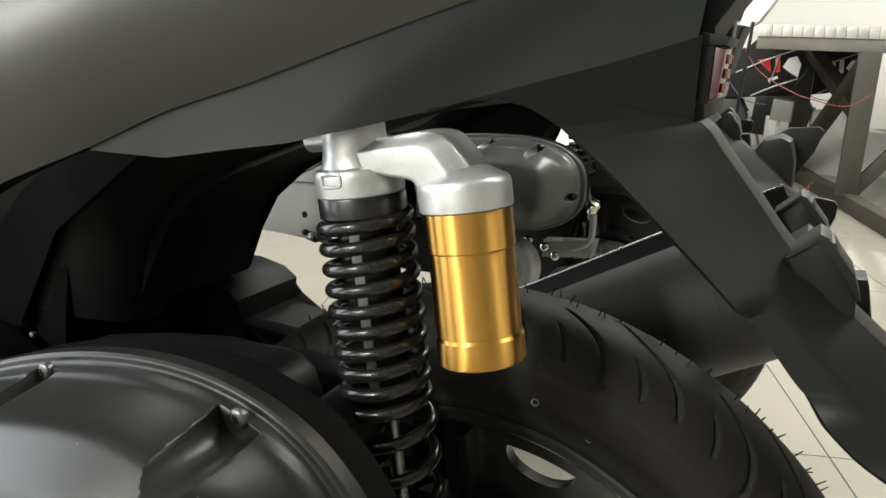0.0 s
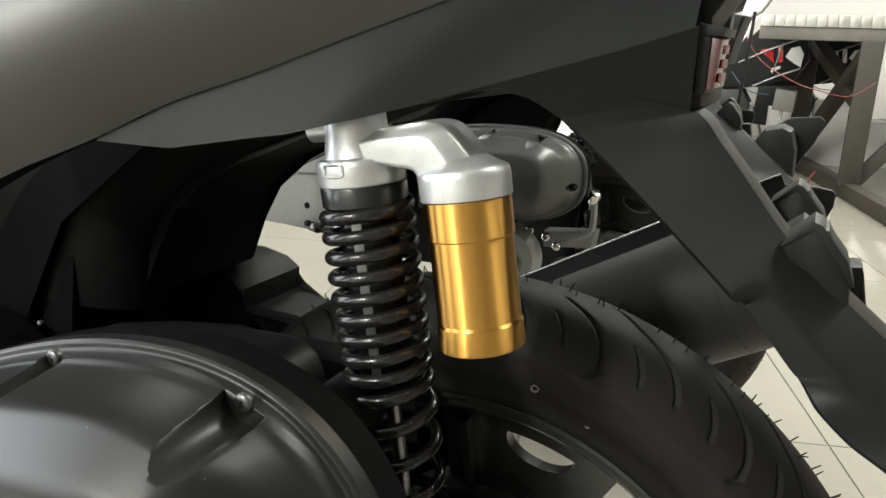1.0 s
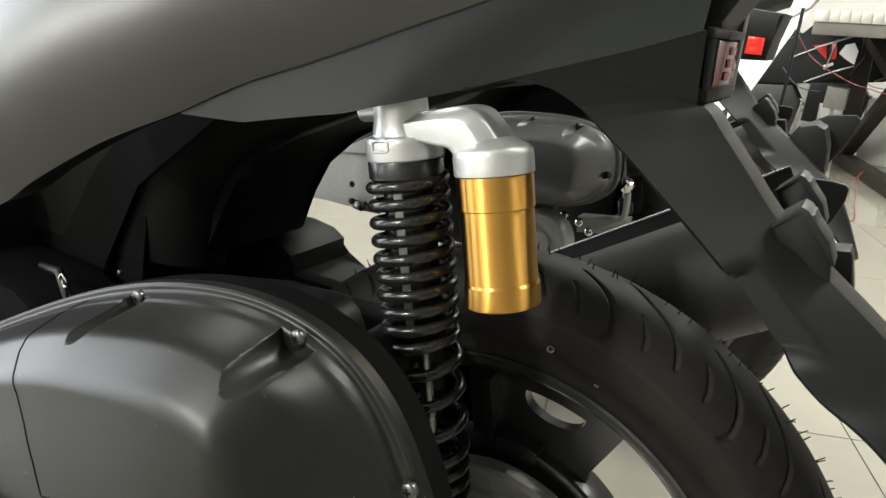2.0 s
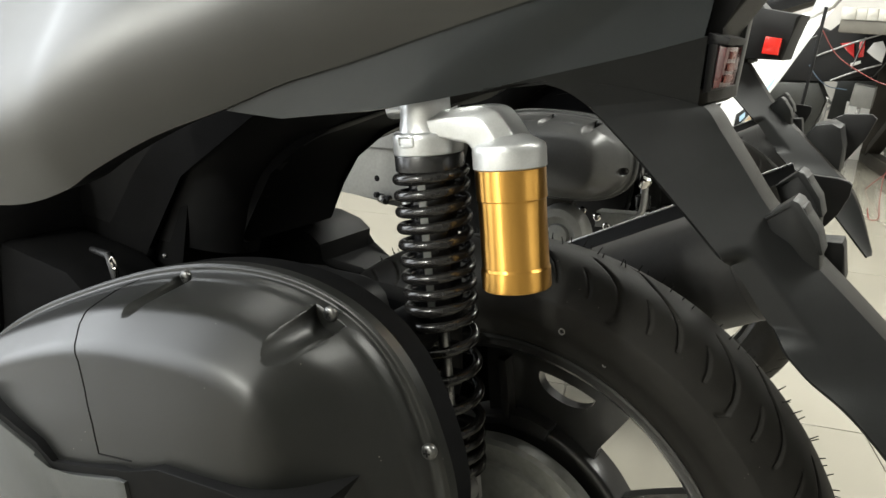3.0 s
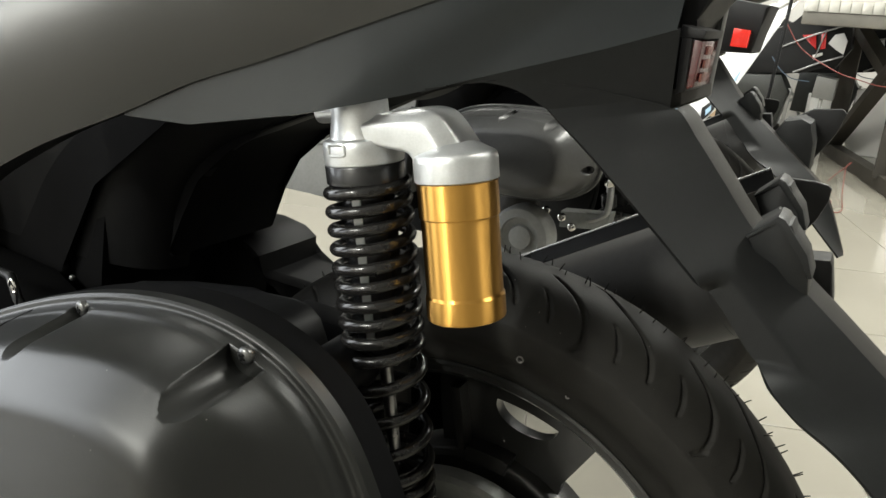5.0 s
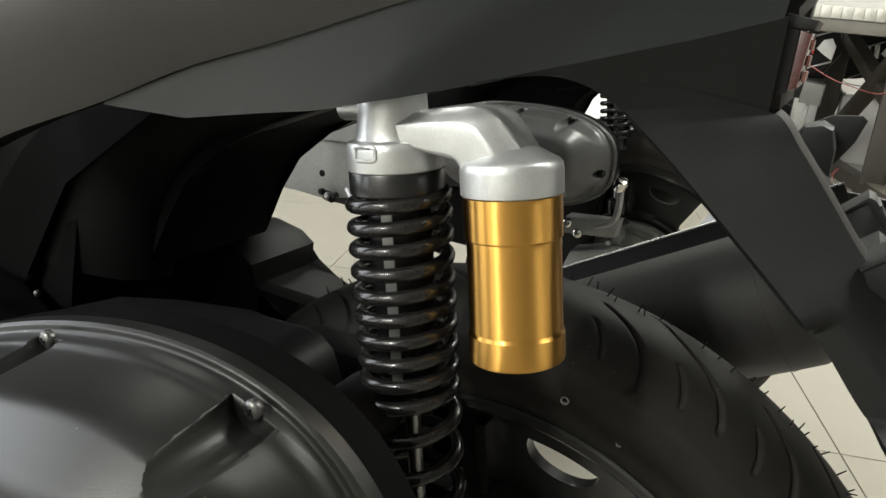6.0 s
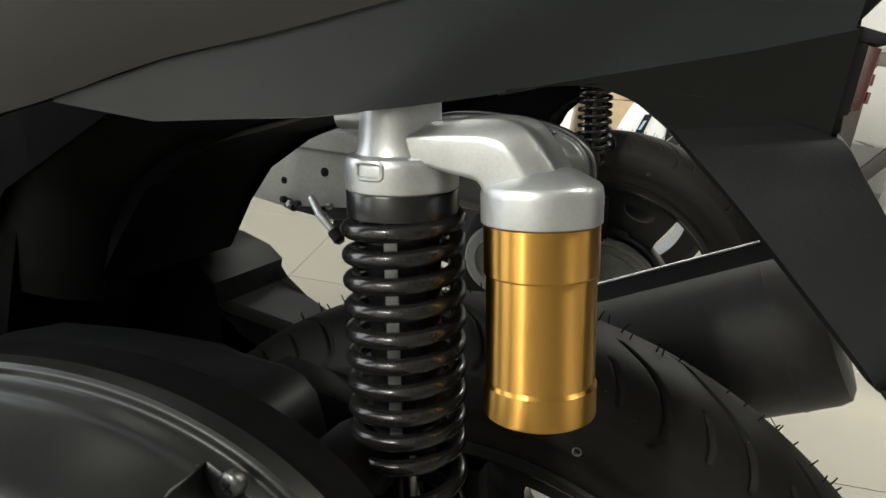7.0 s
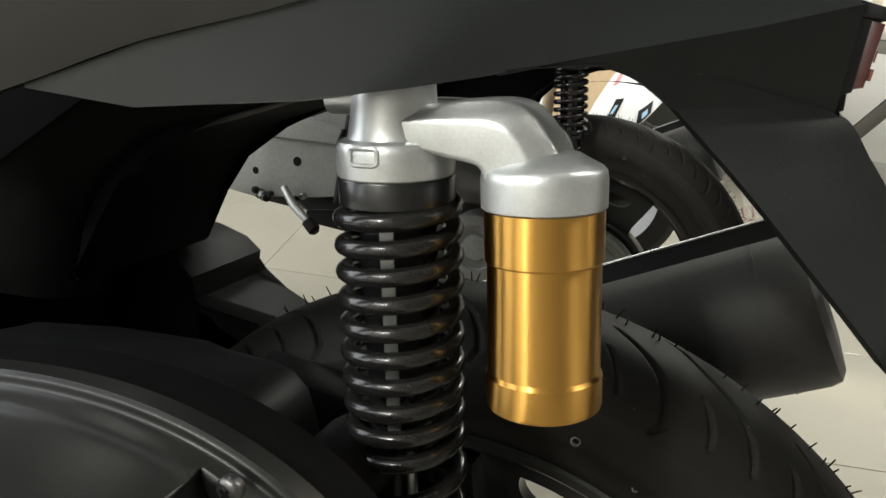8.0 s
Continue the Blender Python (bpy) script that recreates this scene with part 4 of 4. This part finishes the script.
    if far:
        holder = part("plate_holder", slab(bmesh.new(), [(0.236, 0.588), (0.250, 0.612), (0.276, 0.619), (0.292, 0.612), (0.302, 0.580), (0.304, 0.536), (0.285, 0.500), (0.235, 0.545)], -0.030, 0.050, 0.011), M_FENDER, fend, "rounded black plate holder")
        part("holder_wing", slab(bmesh.new(), [(0.252, 0.606), (0.285, 0.627), (0.330, 0.632), (0.3385, 0.625), (0.328, 0.588), (0.300, 0.538), (0.265, 0.550)], 0.066, 0.075, 0.003), M_BLACK, holder, "thin dark wing beside the plate holder")
    part("carrier_foot", slab(bmesh.new(), [(0.206, 0.6140), (0.2230, 0.6160), (0.2245, 0.6120), (0.2300, 0.5880), (0.2150, 0.5840)], 0.008, 0.034, 0.002), M_BLACK, carrier)


def muffler(root):
    d = Vector((0.866, 0, 0.50))
    m = frame_along(Vector((0.160, 0.165, 0.560)) - d * 0.36, d)
    bm = lathe(bmesh.new(), [(0.02, 0.0), (0.045, 0.012), (0.054, 0.05), (0.060, 0.16), (0.0615, 0.335), (0.0612, 0.358), (0.0590, 0.366), (0.052, 0.370), (0.030, 0.372), (0.018, 0.365)], m, 64)
    muf = part("muffler", bm, M_MUFFLER, root, "matt black exhaust muffler")
    part("heat_shield", sheet(bmesh.new(), lambda u, v: m @ Vector((-0.0725 + 0.012 * v, -0.030 - 0.006 * v, -0.06 + 0.47 * u)), 12, 3, 0.0015), M_BLACK, muf, "black heat shield rail")
    part("shield_edge", sweep(bmesh.new(), [m @ Vector((-0.0728, -0.030, -0.06 + 0.047 * k)) for k in range(11)], 0.0011, 8), M_STEEL, muf, "bright bare edge of the shield")
    part("end_seam", lathe(bmesh.new(), [(0.0600, 0.3340), (0.0620, 0.3345), (0.0620, 0.3360), (0.0600, 0.3365)], m, 64, True), M_MUFFLER, muf)
    return muf


def engine(root, near=True):
    shape = COVER if near else FAR_COVER
    part("case_flange", slab(bmesh.new(), [(x, z) for x, z in cover_ring(0.985, 160, shape)], -0.224, -0.198, 0.003), M_SHADED_BLACK, root)
    part("crankcase", slab(bmesh.new(), [(x - 0.02, z) for x, z in cover_ring(0.80, 60, shape) if x < -0.12], -0.200, -0.110, 0.006), M_BLACK, root, "black transmission case behind its cover")
    part("gear_case", slab(bmesh.new(), [(-0.14, 0.30), (-0.050, 0.30), (-0.045, 0.405), (-0.040, 0.420), (-0.038, 0.45), (-0.042, 0.507), (-0.06, 0.52), (-0.14, 0.52)], -0.088, -0.058, 0.004), M_BLACK, root)
    part("swing_arm", slab(bmesh.new(), [(-0.30, 0.33), (-0.10, 0.27), (-0.050, 0.29), (-0.048, 0.37), (-0.052, 0.43), (-0.075, 0.465), (-0.30, 0.47)], 0.060, 0.085, 0.008), M_SHADED_BLACK, root, "black right-hand swing arm behind the wheel")
    if near:
        part("front_case", slab(bmesh.new(), [(-0.75, 0.20), (-0.33, 0.26), (-0.31, 0.36), (-0.325, 0.46), (-0.40, 0.50), (-0.75, 0.52)], -0.19, -0.10, 0.01), M_SHADED_BLACK, root, "black engine case ahead of the transmission")
    part("case_shoulder", slab(bmesh.new(), [(-0.30, 0.44), (-0.06, 0.46), (-0.068, 0.500), (-0.074, 0.526), (-0.080, 0.540), (-0.090, 0.5475), (-0.103, 0.5495), (-0.144, 0.5465), (-0.205, 0.537), (-0.266, 0.523), (-0.303, 0.508)], -0.206, -0.118, 0.007), M_BLACK, root, "black moulded shoulder of the transmission case")
    for k in range(3):
        part("shoulder_rib", slab(bmesh.new(), [(-0.235 + 0.045 * k, 0.500), (-0.231 + 0.045 * k, 0.500), (-0.231 + 0.045 * k, 0.530 + 0.006 * k), (-0.235 + 0.045 * k, 0.529 + 0.006 * k)], -0.200, -0.130, 0.001), M_BLACK, root)
    b = lathe(bmesh.new(), [(0.006, 0.030), (0.012, 0.028), (0.017, 0.022), (0.0195, 0.010), (0.020, -0.02), (0.018, -0.03)], pose(-0.046, -0.150, 0.520) @ TO_Y, 32)
    part("case_knuckle", b, M_BLACK, root, "rounded black boss behind the cover")
    part("engine_block", slab(bmesh.new(), [(-0.60, 0.25), (-0.22, 0.25), (-0.235, 0.450), (-0.271, 0.462), (-0.306, 0.466), (-0.301, 0.491), (-0.318, 0.502), (-0.350, 0.508), (-0.60, 0.50)], 0.06, 0.16, 0.008), M_GUARD, root, "black plastic engine side cover")
    part("axle_arm", slab(bmesh.new(), [(-0.10, 0.25), (0.02, 0.25), (0.030, 0.33), (0.022, 0.372), (-0.010, 0.375), (-0.06, 0.36)], -0.150, -0.095, 0.006), M_ALLOY, root, "bare alloy gear case with the shock's lower mount")
    b = bmesh.new()
    for x, z, r in ((0.018, 0.345, 0.011), (0.036, 0.316, 0.010), (-0.012, 0.330, 0.012)):
        lathe(b, [(r * 0.7, 0.0), (r, 0.002), (r, 0.03), (r * 0.8, 0.036)], pose(x, -0.145, z) @ TO_Y, 20)
    part("case_boss", b, M_ALLOY, root)
    if near:
        clip = [curve_at([(-0.330, -0.185, 0.507), (-0.326, -0.187, 0.520), (-0.329, -0.188, 0.529), (-0.334, -0.187, 0.525), (-0.331, -0.186, 0.518), (-0.327, -0.186, 0.519)], k / 30) for k in range(31)]
        part("wire_clip", sweep(bmesh.new(), clip, 0.0009, 6), M_CHROME, root, "bright bent wire clip")
        part("hose", sweep(bmesh.new(), [(-0.40, -0.16, 0.515), (-0.36, -0.17, 0.520), (-0.345, -0.175, 0.505), (-0.335, -0.17, 0.48)], [0.003, 0.004, 0.004, 0.004], 10), M_BLACK, root, "short black hose")
        part("frame_bolt", lathe(bmesh.new(), [(0.0015, 0), (0.0024, 0.001), (0.002, 0.003), (0.001, 0.0035)], pose(-0.285, -0.165, 0.535) @ TO_Y, 12), M_SCREW, root)
    if not near:
        b = lathe(bmesh.new(), [(0.005, -0.012), (0.010, -0.011), (0.0105, 0.006), (0.008, 0.010), (0.004, 0.011)], frame_along((0.008, -0.150, 0.490), (0.3, -0.4, 0.8)), 16)
        part("hose_fitting", b, M_CHROME, root, "bright metal hose fitting")
        part("brake_hose", sweep(bmesh.new(), [curve_at([(0.008, -0.148, 0.480), (0.010, -0.150, 0.455), (0.006, -0.152, 0.428), (-0.02, -0.15, 0.412), (-0.06, -0.145, 0.405)], k / 24) for k in range(25)], 0.006, 10), M_ALLOY, root, "dull metal pipe")
        for x, z in ((-0.066, 0.413), (-0.046, 0.399), (-0.096, 0.421)):
            part("case_bolt", lathe(bmesh.new(), [(0.004, 0), (0.0075, 0.001), (0.0075, 0.007), (0.005, 0.009)], pose(x, -0.165, z) @ TO_Y, 12), M_CHROME, root, "bright case bolt")
        part("brake_bracket", slab(bmesh.new(), [(-0.075, 0.39), (0.012, 0.40), (0.016, 0.43), (-0.02, 0.425), (-0.075, 0.42)], -0.155, -0.12, 0.003), M_DRUM, root, "grey cast bracket")
    # lower case under the cover, and a dark slab painting the slot's shade between them
    if not near:
        return
    edge = [(-0.3228, 0.4526), (-0.2788, 0.4437), (-0.2374, 0.4362), (-0.2212, 0.4269), (-0.1946, 0.4349), (-0.1473, 0.4507), (-0.1369, 0.452)]
    part("lower_case", slab(bmesh.new(), edge + [(-0.10, 0.30), (-0.26, 0.29), (-0.36, 0.36)], -0.3245, -0.20, 0.003), M_CASE, root, "dark grey painted lower engine case")
    part("slot_shade", slab(bmesh.new(), [(x, z + 0.0055) for x, z in edge] + [(-0.1079, 0.4726), (-0.0474, 0.4808), (0.0087, 0.4858), (-0.05, 0.33), (-0.10, 0.30), (-0.26, 0.29), (-0.36, 0.36)], -0.3215, -0.20, 0.001), M_SEAM_SHADE, root)


def scooter(x, y, reservoir, label, cover=None):
    root = tagged(new("scooter"), label, "scooter", "parked scooters")
    rim = wheel(root, None if reservoir else M_FARRUBBER)
    shock(root, reservoir)
    bodywork(root, reservoir)
    fender(root, not reservoir)
    transmission_cover(root, cover, reservoir)
    engine(root, reservoir)
    pipe = muffler(root)
    if not reservoir:      # an older frame: axle further back, exhaust slung lower
        rim.location.x += 0.015
        rim.scale = (1.03, 1.0, 1.03)
        pipe.location += Vector((0.02, 0, -0.018))
    root.location = (x, y, 0)
    return root


# ---- the place ----
FLOOR, (RX0, RX1, RY0, RY1) = room()
near = scooter(0, 0, True, "matt grey and black scooter with gold reservoir shock absorbers")
far = scooter(-0.14, 0.90, False, "dark scooter with plain black shocks parked alongside", M_FARCOVER)


def bar(name, p, q, w, material, parent, label=""):
    """A square tube from p to q."""
    p, q = Vector(p), Vector(q)
    m = frame_along((p + q) / 2, q - p)
    return part(name, box(bmesh.new(), w, w, (q - p).length, m, w * 0.08), material, parent, label)


# steel display platform behind the scooters
plat = tagged(new("display_platform"), "weathered steel display platform with braced legs", "platform")
plat.location = (0.38, 4.0, 0)
part("deck", box(bmesh.new(), 3.2, 1.7, 0.03, pose(1.06, 0.85, 0.905), 0.004), M_DECK, plat, "pale chequered deck")
part("edge_strip", box(bmesh.new(), 3.2, 0.03, 0.058, pose(1.06, 0.012, 0.888), 0.003), M_DECK, plat, "pale edge strip behind the ribs")
part("edge_beam", box(bmesh.new(), 3.2, 0.06, 0.065, pose(1.06, 0.03, 0.825), 0.006), M_BEAM, plat)
for k in range(64):
    part("edge_rib", slab(bmesh.new(), [(-0.520 + 0.05 * k, 0.858), (-0.473 + 0.05 * k, 0.858), (-0.473 + 0.05 * k, 0.918), (-0.520 + 0.05 * k, 0.918)], -0.012 + 0.003 * (k % 2), 0.012, 0.004), M_DECK, plat)
for q in ((0.0, 0.0), (-0.30, 1.06), (1.3, 0.0), (1.1, 1.06)):
    bar("leg", (q[0], q[1], 0.06), (q[0], q[1], 0.80), 0.105, M_GALV, plat)
bar("base_beam", (-0.42, 1.50, 0.04), (0.36, -1.3, 0.04), 0.08, M_GALV, plat)
bar("base_beam", (-0.30, 1.06, 0.05), (1.1, 1.06, 0.05), 0.07, M_GALV, plat)
bar("brace", (-0.01, 0.02, 0.74), (-0.29, 1.02, 0.08), 0.075, M_GALV, plat)
bar("brace", (-0.28, 1.03, 0.80), (-0.01, 0.10, 0.49), 0.075, M_GALV, plat)
bar("brace", (0.02, 0.02, 0.07), (0.54, 0.06, 0.80), 0.070, M_GALV, plat)

# red cable slung under the platform
b = bmesh.new()
pts = [curve_at([(-0.15, 3.2, 0.79), (-0.07, 3.22, 0.685), (0.07, 3.25, 0.605), (0.16, 3.3, 0.575), (0.30, 3.5, 0.545), (0.42, 3.9, 0.60)], k / 40) for k in range(41)]
tagged(part("cable", sweep(b, pts, 0.0022, 8), M_CABLE), "thin red cable slung below the platform", "cable")
b = bmesh.new()
pts = [curve_at([(0.13, 3.98, 0.006), (0.16, 3.97, 0.05), (0.22, 4.00, 0.115), (0.20, 3.93, 0.10), (0.21, 3.60, 0.02), (0.224, 3.26, 0.006), (0.19, 3.20, 0.005), (0.17, 3.45, 0.006)], k / 60) for k in range(61)]
tagged(part("cable", sweep(b, pts, 0.0018, 8), M_CABLE), "loose red cable lying over the platform's foot and floor", "cable")


def ring_wheel(parent, x, y, z, r, width):
    tyre = part("wheel", lathe(bmesh.new(), [(r - 0.07, -width / 2), (r - 0.02, -width / 2), (r, -width / 4), (r, width / 4), (r - 0.02, width / 2), (r - 0.07, width / 2)], pose(x, y, z) @ TO_Y, 48, True), M_RUBBER, parent)
    part("rim", lathe(bmesh.new(), [(r - 0.10, -0.02), (r - 0.07, -0.03), (r - 0.07, 0.03), (r - 0.10, 0.02)], pose(x, y, z) @ TO_Y, 48, True), M_ALLOY, tyre)
    for k in range(5):
        a = 2 * math.pi * k / 5
        bar("spoke", (x, y, z), (x + (r - 0.08) * math.cos(a), y, z + (r - 0.08) * math.sin(a)), 0.02, M_ALLOY, tyre)


def white_scooter(x, y):
    root = tagged(new("scooter"), "white scooter with blue graphics on its side", "scooter", "parked scooters")

    def side(u, v):
        top = curve_at([(-0.19, 0, 0.66), (-0.15, 0, 0.74), (-0.08, 0, 0.79), (0.02, 0, 0.83), (0.09, 0, 0.86)], u)
        low = curve_at([(-0.255, 0, 0.44), (-0.20, 0, 0.43), (-0.12, 0, 0.45), (-0.04, 0, 0.56), (0.06, 0, 0.77)], u)
        p = low.lerp(top, v)
        return (p.x, -0.16 - 0.03 * math.sin(math.pi * v) + 0.10 * u * u + 0.20 * v, p.z)
    panel = part("side_panel", sheet(bmesh.new(), side, 40, 12, -0.004), M_WHITEPAINT, root, "gloss white side panel")

    def patch(name, u0, u1, v0, v1, material, lean, lift=0.003, label=""):
        def fn(u, v):
            q = side(u0 + (u1 - u0) * u + lean * v, v0 + (v1 - v0) * v)
            return (q[0], q[1] - lift, q[2] + 0.5 * lift)
        return part(name, sheet(bmesh.new(), fn, 8, 4, 0.001), material, panel, label)
    patch("blue_graphic", 0.71, 0.76, 0.02, 0.20, M_BLUE, 0.03, 0.003, "pale blue graphic")
    patch("red_graphic", 0.17, 0.23, 0.50, 0.68, M_PINK, 0.03, 0.003, "faded red graphic")
    patch("dark_graphic", 0.270, 0.345, 0.14, 0.34, M_COVER, 0.02, 0.003, "dark square graphic")
    patch("blue_graphic", 0.290, 0.315, 0.20, 0.28, M_BLUE, 0.02, 0.005, "pale blue graphic")
    patch("dark_graphic", 0.565, 0.670, 0.01, 0.17, M_COVER, -0.03, 0.003, "dark square graphic")
    patch("blue_graphic", 0.600, 0.640, 0.04, 0.11, M_BLUE, -0.02, 0.005, "pale blue graphic")
    part("under_body", slab(bmesh.new(), [(-0.24, 0.34), (-0.17, 0.30), (-0.14, 0.46), (-0.08, 0.62), (-0.06, 0.74), (-0.12, 0.68), (-0.20, 0.55)], 0.06, 0.16, 0.01), M_BLACK, root)
    part("seat", slab(bmesh.new(), [(-0.15, 0.79), (0.06, 0.87), (0.0, 0.93), (-0.12, 0.88)], 0.10, 0.26, 0.03), M_BLACK, root, "black seat")
    ring_wheel(root, -0.17, 0.02, 0.245, 0.245, 0.11)
    bar("stay", (0.085, -0.10, 0.84), (0.06, -0.08, 0.30), 0.009, M_BLACK, root)
    part("tail_fin", slab(bmesh.new(), [(0.04, 0.80), (0.10, 0.84), (0.17, 0.95), (0.15, 0.96), (0.06, 0.88)], -0.10, -0.02, 0.01), M_WHITEPAINT, root)
    root.location = (x, y, 0)


def motorbike(x, y, red=True):
    """A bike seen from its side: dark body with panels, bright tubes, two wheels."""
    root = tagged(new("motorbike"), "black motorbike with red panels and bright tubes behind the platform" if red else "white motorbike with chrome rails behind the platform", "motorbike", "motorbikes by the platform")
    paint = M_REDPAINT if red else M_WHITEPAINT
    body = part("body", slab(bmesh.new(), [(-0.95, 0.62), (-0.60, 0.60), (-0.24, 0.79), (-0.20, 0.87), (-0.06, 0.85), (0.07, 0.80), (0.09, 0.68), (0.02, 0.56), (-0.15, 0.52), (-0.55, 0.46), (-0.95, 0.50)], -0.10, 0.10, 0.02), M_BLACK, root)
    part("side_panel", slab(bmesh.new(), [(-0.19, 0.735), (-0.115, 0.750), (-0.098, 0.655), (-0.13, 0.69)], -0.125, -0.10, 0.004), paint, root, "gloss red panel" if red else "gloss white panel")
    part("side_panel", slab(bmesh.new(), [(-0.088, 0.752), (-0.060, 0.765), (-0.050, 0.670), (-0.078, 0.662)], -0.125, -0.10, 0.004), paint, root)
    part("tail_panel", slab(bmesh.new(), [(-0.042, 0.700), (-0.015, 0.752), (0.030, 0.765), (0.058, 0.720), (0.050, 0.642), (0.004, 0.668)], -0.130, -0.10, 0.006), M_WHITEPAINT, root, "white tail panel")
    part("badge", slab(bmesh.new(), [(-0.112, 0.628), (-0.062, 0.648), (-0.058, 0.632), (-0.108, 0.606)], -0.128, -0.11, 0.003), M_WHITEPAINT, root)
    for p, q, w in (((-0.30, -0.13, 0.655), (0.026, -0.13, 0.806), 0.016), ((-0.20, -0.13, 0.520), (0.051, -0.13, 0.636), 0.016), ((-0.10, -0.135, 0.60), (-0.06, -0.135, 0.78), 0.010)):
        part("rail", sweep(bmesh.new(), [p, (Vector(p) + Vector(q)) / 2 + Vector((0, 0, 0.006)), q], w / 3, 10), M_ALLOY, root, "bright tube")
    part("engine", slab(bmesh.new(), [(-0.62, 0.20), (-0.25, 0.18), (-0.20, 0.40), (-0.26, 0.50), (-0.60, 0.48)], -0.11, 0.11, 0.02), M_CASE, root, "dark finned engine")
    part("engine_cover", slab(bmesh.new(), [(-0.075, 0.385), (0.045, 0.375), (0.050, 0.500), (-0.065, 0.512)], -0.12, 0.06, 0.01), M_COWL, root, "pale side cover")
    part("hose", sweep(bmesh.new(), [curve_at([(-0.33, -0.13, 0.60), (-0.27, -0.14, 0.53), (-0.20, -0.14, 0.485), (-0.10, -0.13, 0.475)], k / 16) for k in range(17)], 0.003, 8), M_HOSE, root, "dull blue hose")
    bar("stand_leg", (-0.03, -0.05, 0.012), (-0.02, -0.05, 0.40), 0.022, M_ALLOY, root)
    bar("stand_leg", (-0.22, -0.05, 0.012), (-0.20, -0.05, 0.42), 0.022, M_ALLOY, root)
    ring_wheel(root, -0.60, 0.02, 0.29, 0.29, 0.10)
    ring_wheel(root, -1.22, 0, 0.29, 0.29, 0.10)
    for k in (-1, 1):
        bar("fork", (-1.22, 0.07 * k, 0.29), (-0.98, 0.07 * k, 0.86), 0.04, M_CHROME, root)
    root.location = (x, y, 0)
    return root


white_scooter(-0.10, 1.98)
motorbike(0.0, 4.72)
motorbike(0.36, 5.75, False)
motorbike(-0.42, 6.15)


def carton(x, y, sx, sy, sz, turn, paper=None, label="closed white cardboard carton on the floor"):
    """A closed box with taped flaps."""
    root = tagged(new("carton"), label, "carton", "cartons on the showroom floor")
    part("box", box(bmesh.new(), sx, sy, sz, pose(0, 0, sz / 2), 0.006), paper or M_PAPER, root)
    part("tape", box(bmesh.new(), 0.05, sy + 0.002, 0.003, pose(0, 0, sz + 0.0005), 0.0005), M_COWL, root, "grey tape")
    if paper:
        part("lid_seam", box(bmesh.new(), sx + 0.002, sy + 0.002, 0.006, pose(0, 0, sz * 0.42), 0.001), M_COWL, root, "dark seam of the lid")
    root.matrix_world = pose(x, y, 0, 0, 0, turn)


carton(-0.625, 3.50, 0.36, 0.40, 0.64, 4, M_KRAFT, "tall brown cardboard carton standing on the floor")
carton(-1.06, 3.55, 0.42, 0.42, 0.66, -3)
carton(-0.02, 5.25, 0.20, 0.24, 0.36, 8)
carton(0.30, 5.35, 0.26, 0.30, 0.42, -6)
carton(0.62, 5.5, 0.30, 0.30, 0.30, 12)

# pale stone slab on the platform
tagged(part("stone_slab", box(bmesh.new(), 0.9, 0.5, 0.22, pose(1.05, 4.45, 1.03), 0.01), mat("speckled_stone", (0.62, 0.55, 0.42), 0.5, noise_scale=25, vary=0.35)), "pale speckled stone block on the platform", "stone block")

# floor tiles
T = 0.60
tile_bm = box(bmesh.new(), T - 0.003, T - 0.003, 0.006, pose(0, 0, -0.003), 0.0008)
tile_me = bpy.data.meshes.new("tile")
tile_bm.to_mesh(tile_me)
tile_bm.free()
tile_me.materials.append(M_TILE)
ANG = 18.0
cx, cy = -0.27, 0.85
for i in range(-12, 13):
    for j in range(-12, 13):
        m = pose(cx, cy, 0, 0, 0, ANG) @ pose((i + 0.5) * T, (j + 0.5) * T, 0)
        p = m.translation
        if not (RX0 - 0.42 < p.x < RX1 + 0.42 and RY0 - 0.42 < p.y < RY1 + 0.42):
            continue
        data = tile_me
        if not (RX0 + 0.42 < p.x < RX1 - 0.42 and RY0 + 0.42 < p.y < RY1 - 0.42):
            # a tile cut along the wall
            bm = bmesh.new()
            bm.from_mesh(tile_me)
            inv = m.inverted()
            for at, away in (((RX0, 0, 0), (-1, 0, 0)), ((RX1, 0, 0), (1, 0, 0)), ((0, RY0, 0), (0, -1, 0)), ((0, RY1, 0), (0, 1, 0))):
                cut = bmesh.ops.bisect_plane(bm, geom=bm.verts[:] + bm.edges[:] + bm.faces[:], plane_co=inv @ Vector(at), plane_no=inv.to_3x3() @ Vector(away), clear_outer=True)
            if len(bm.faces) < 3:
                bm.free()
                continue
            data = bpy.data.meshes.new("tile")
            bm.to_mesh(data)
            bm.free()
            data.materials.append(M_TILE)
        t_ob = new("tile", data)
        t_ob.parent = FLOOR
        t_ob.matrix_local = m
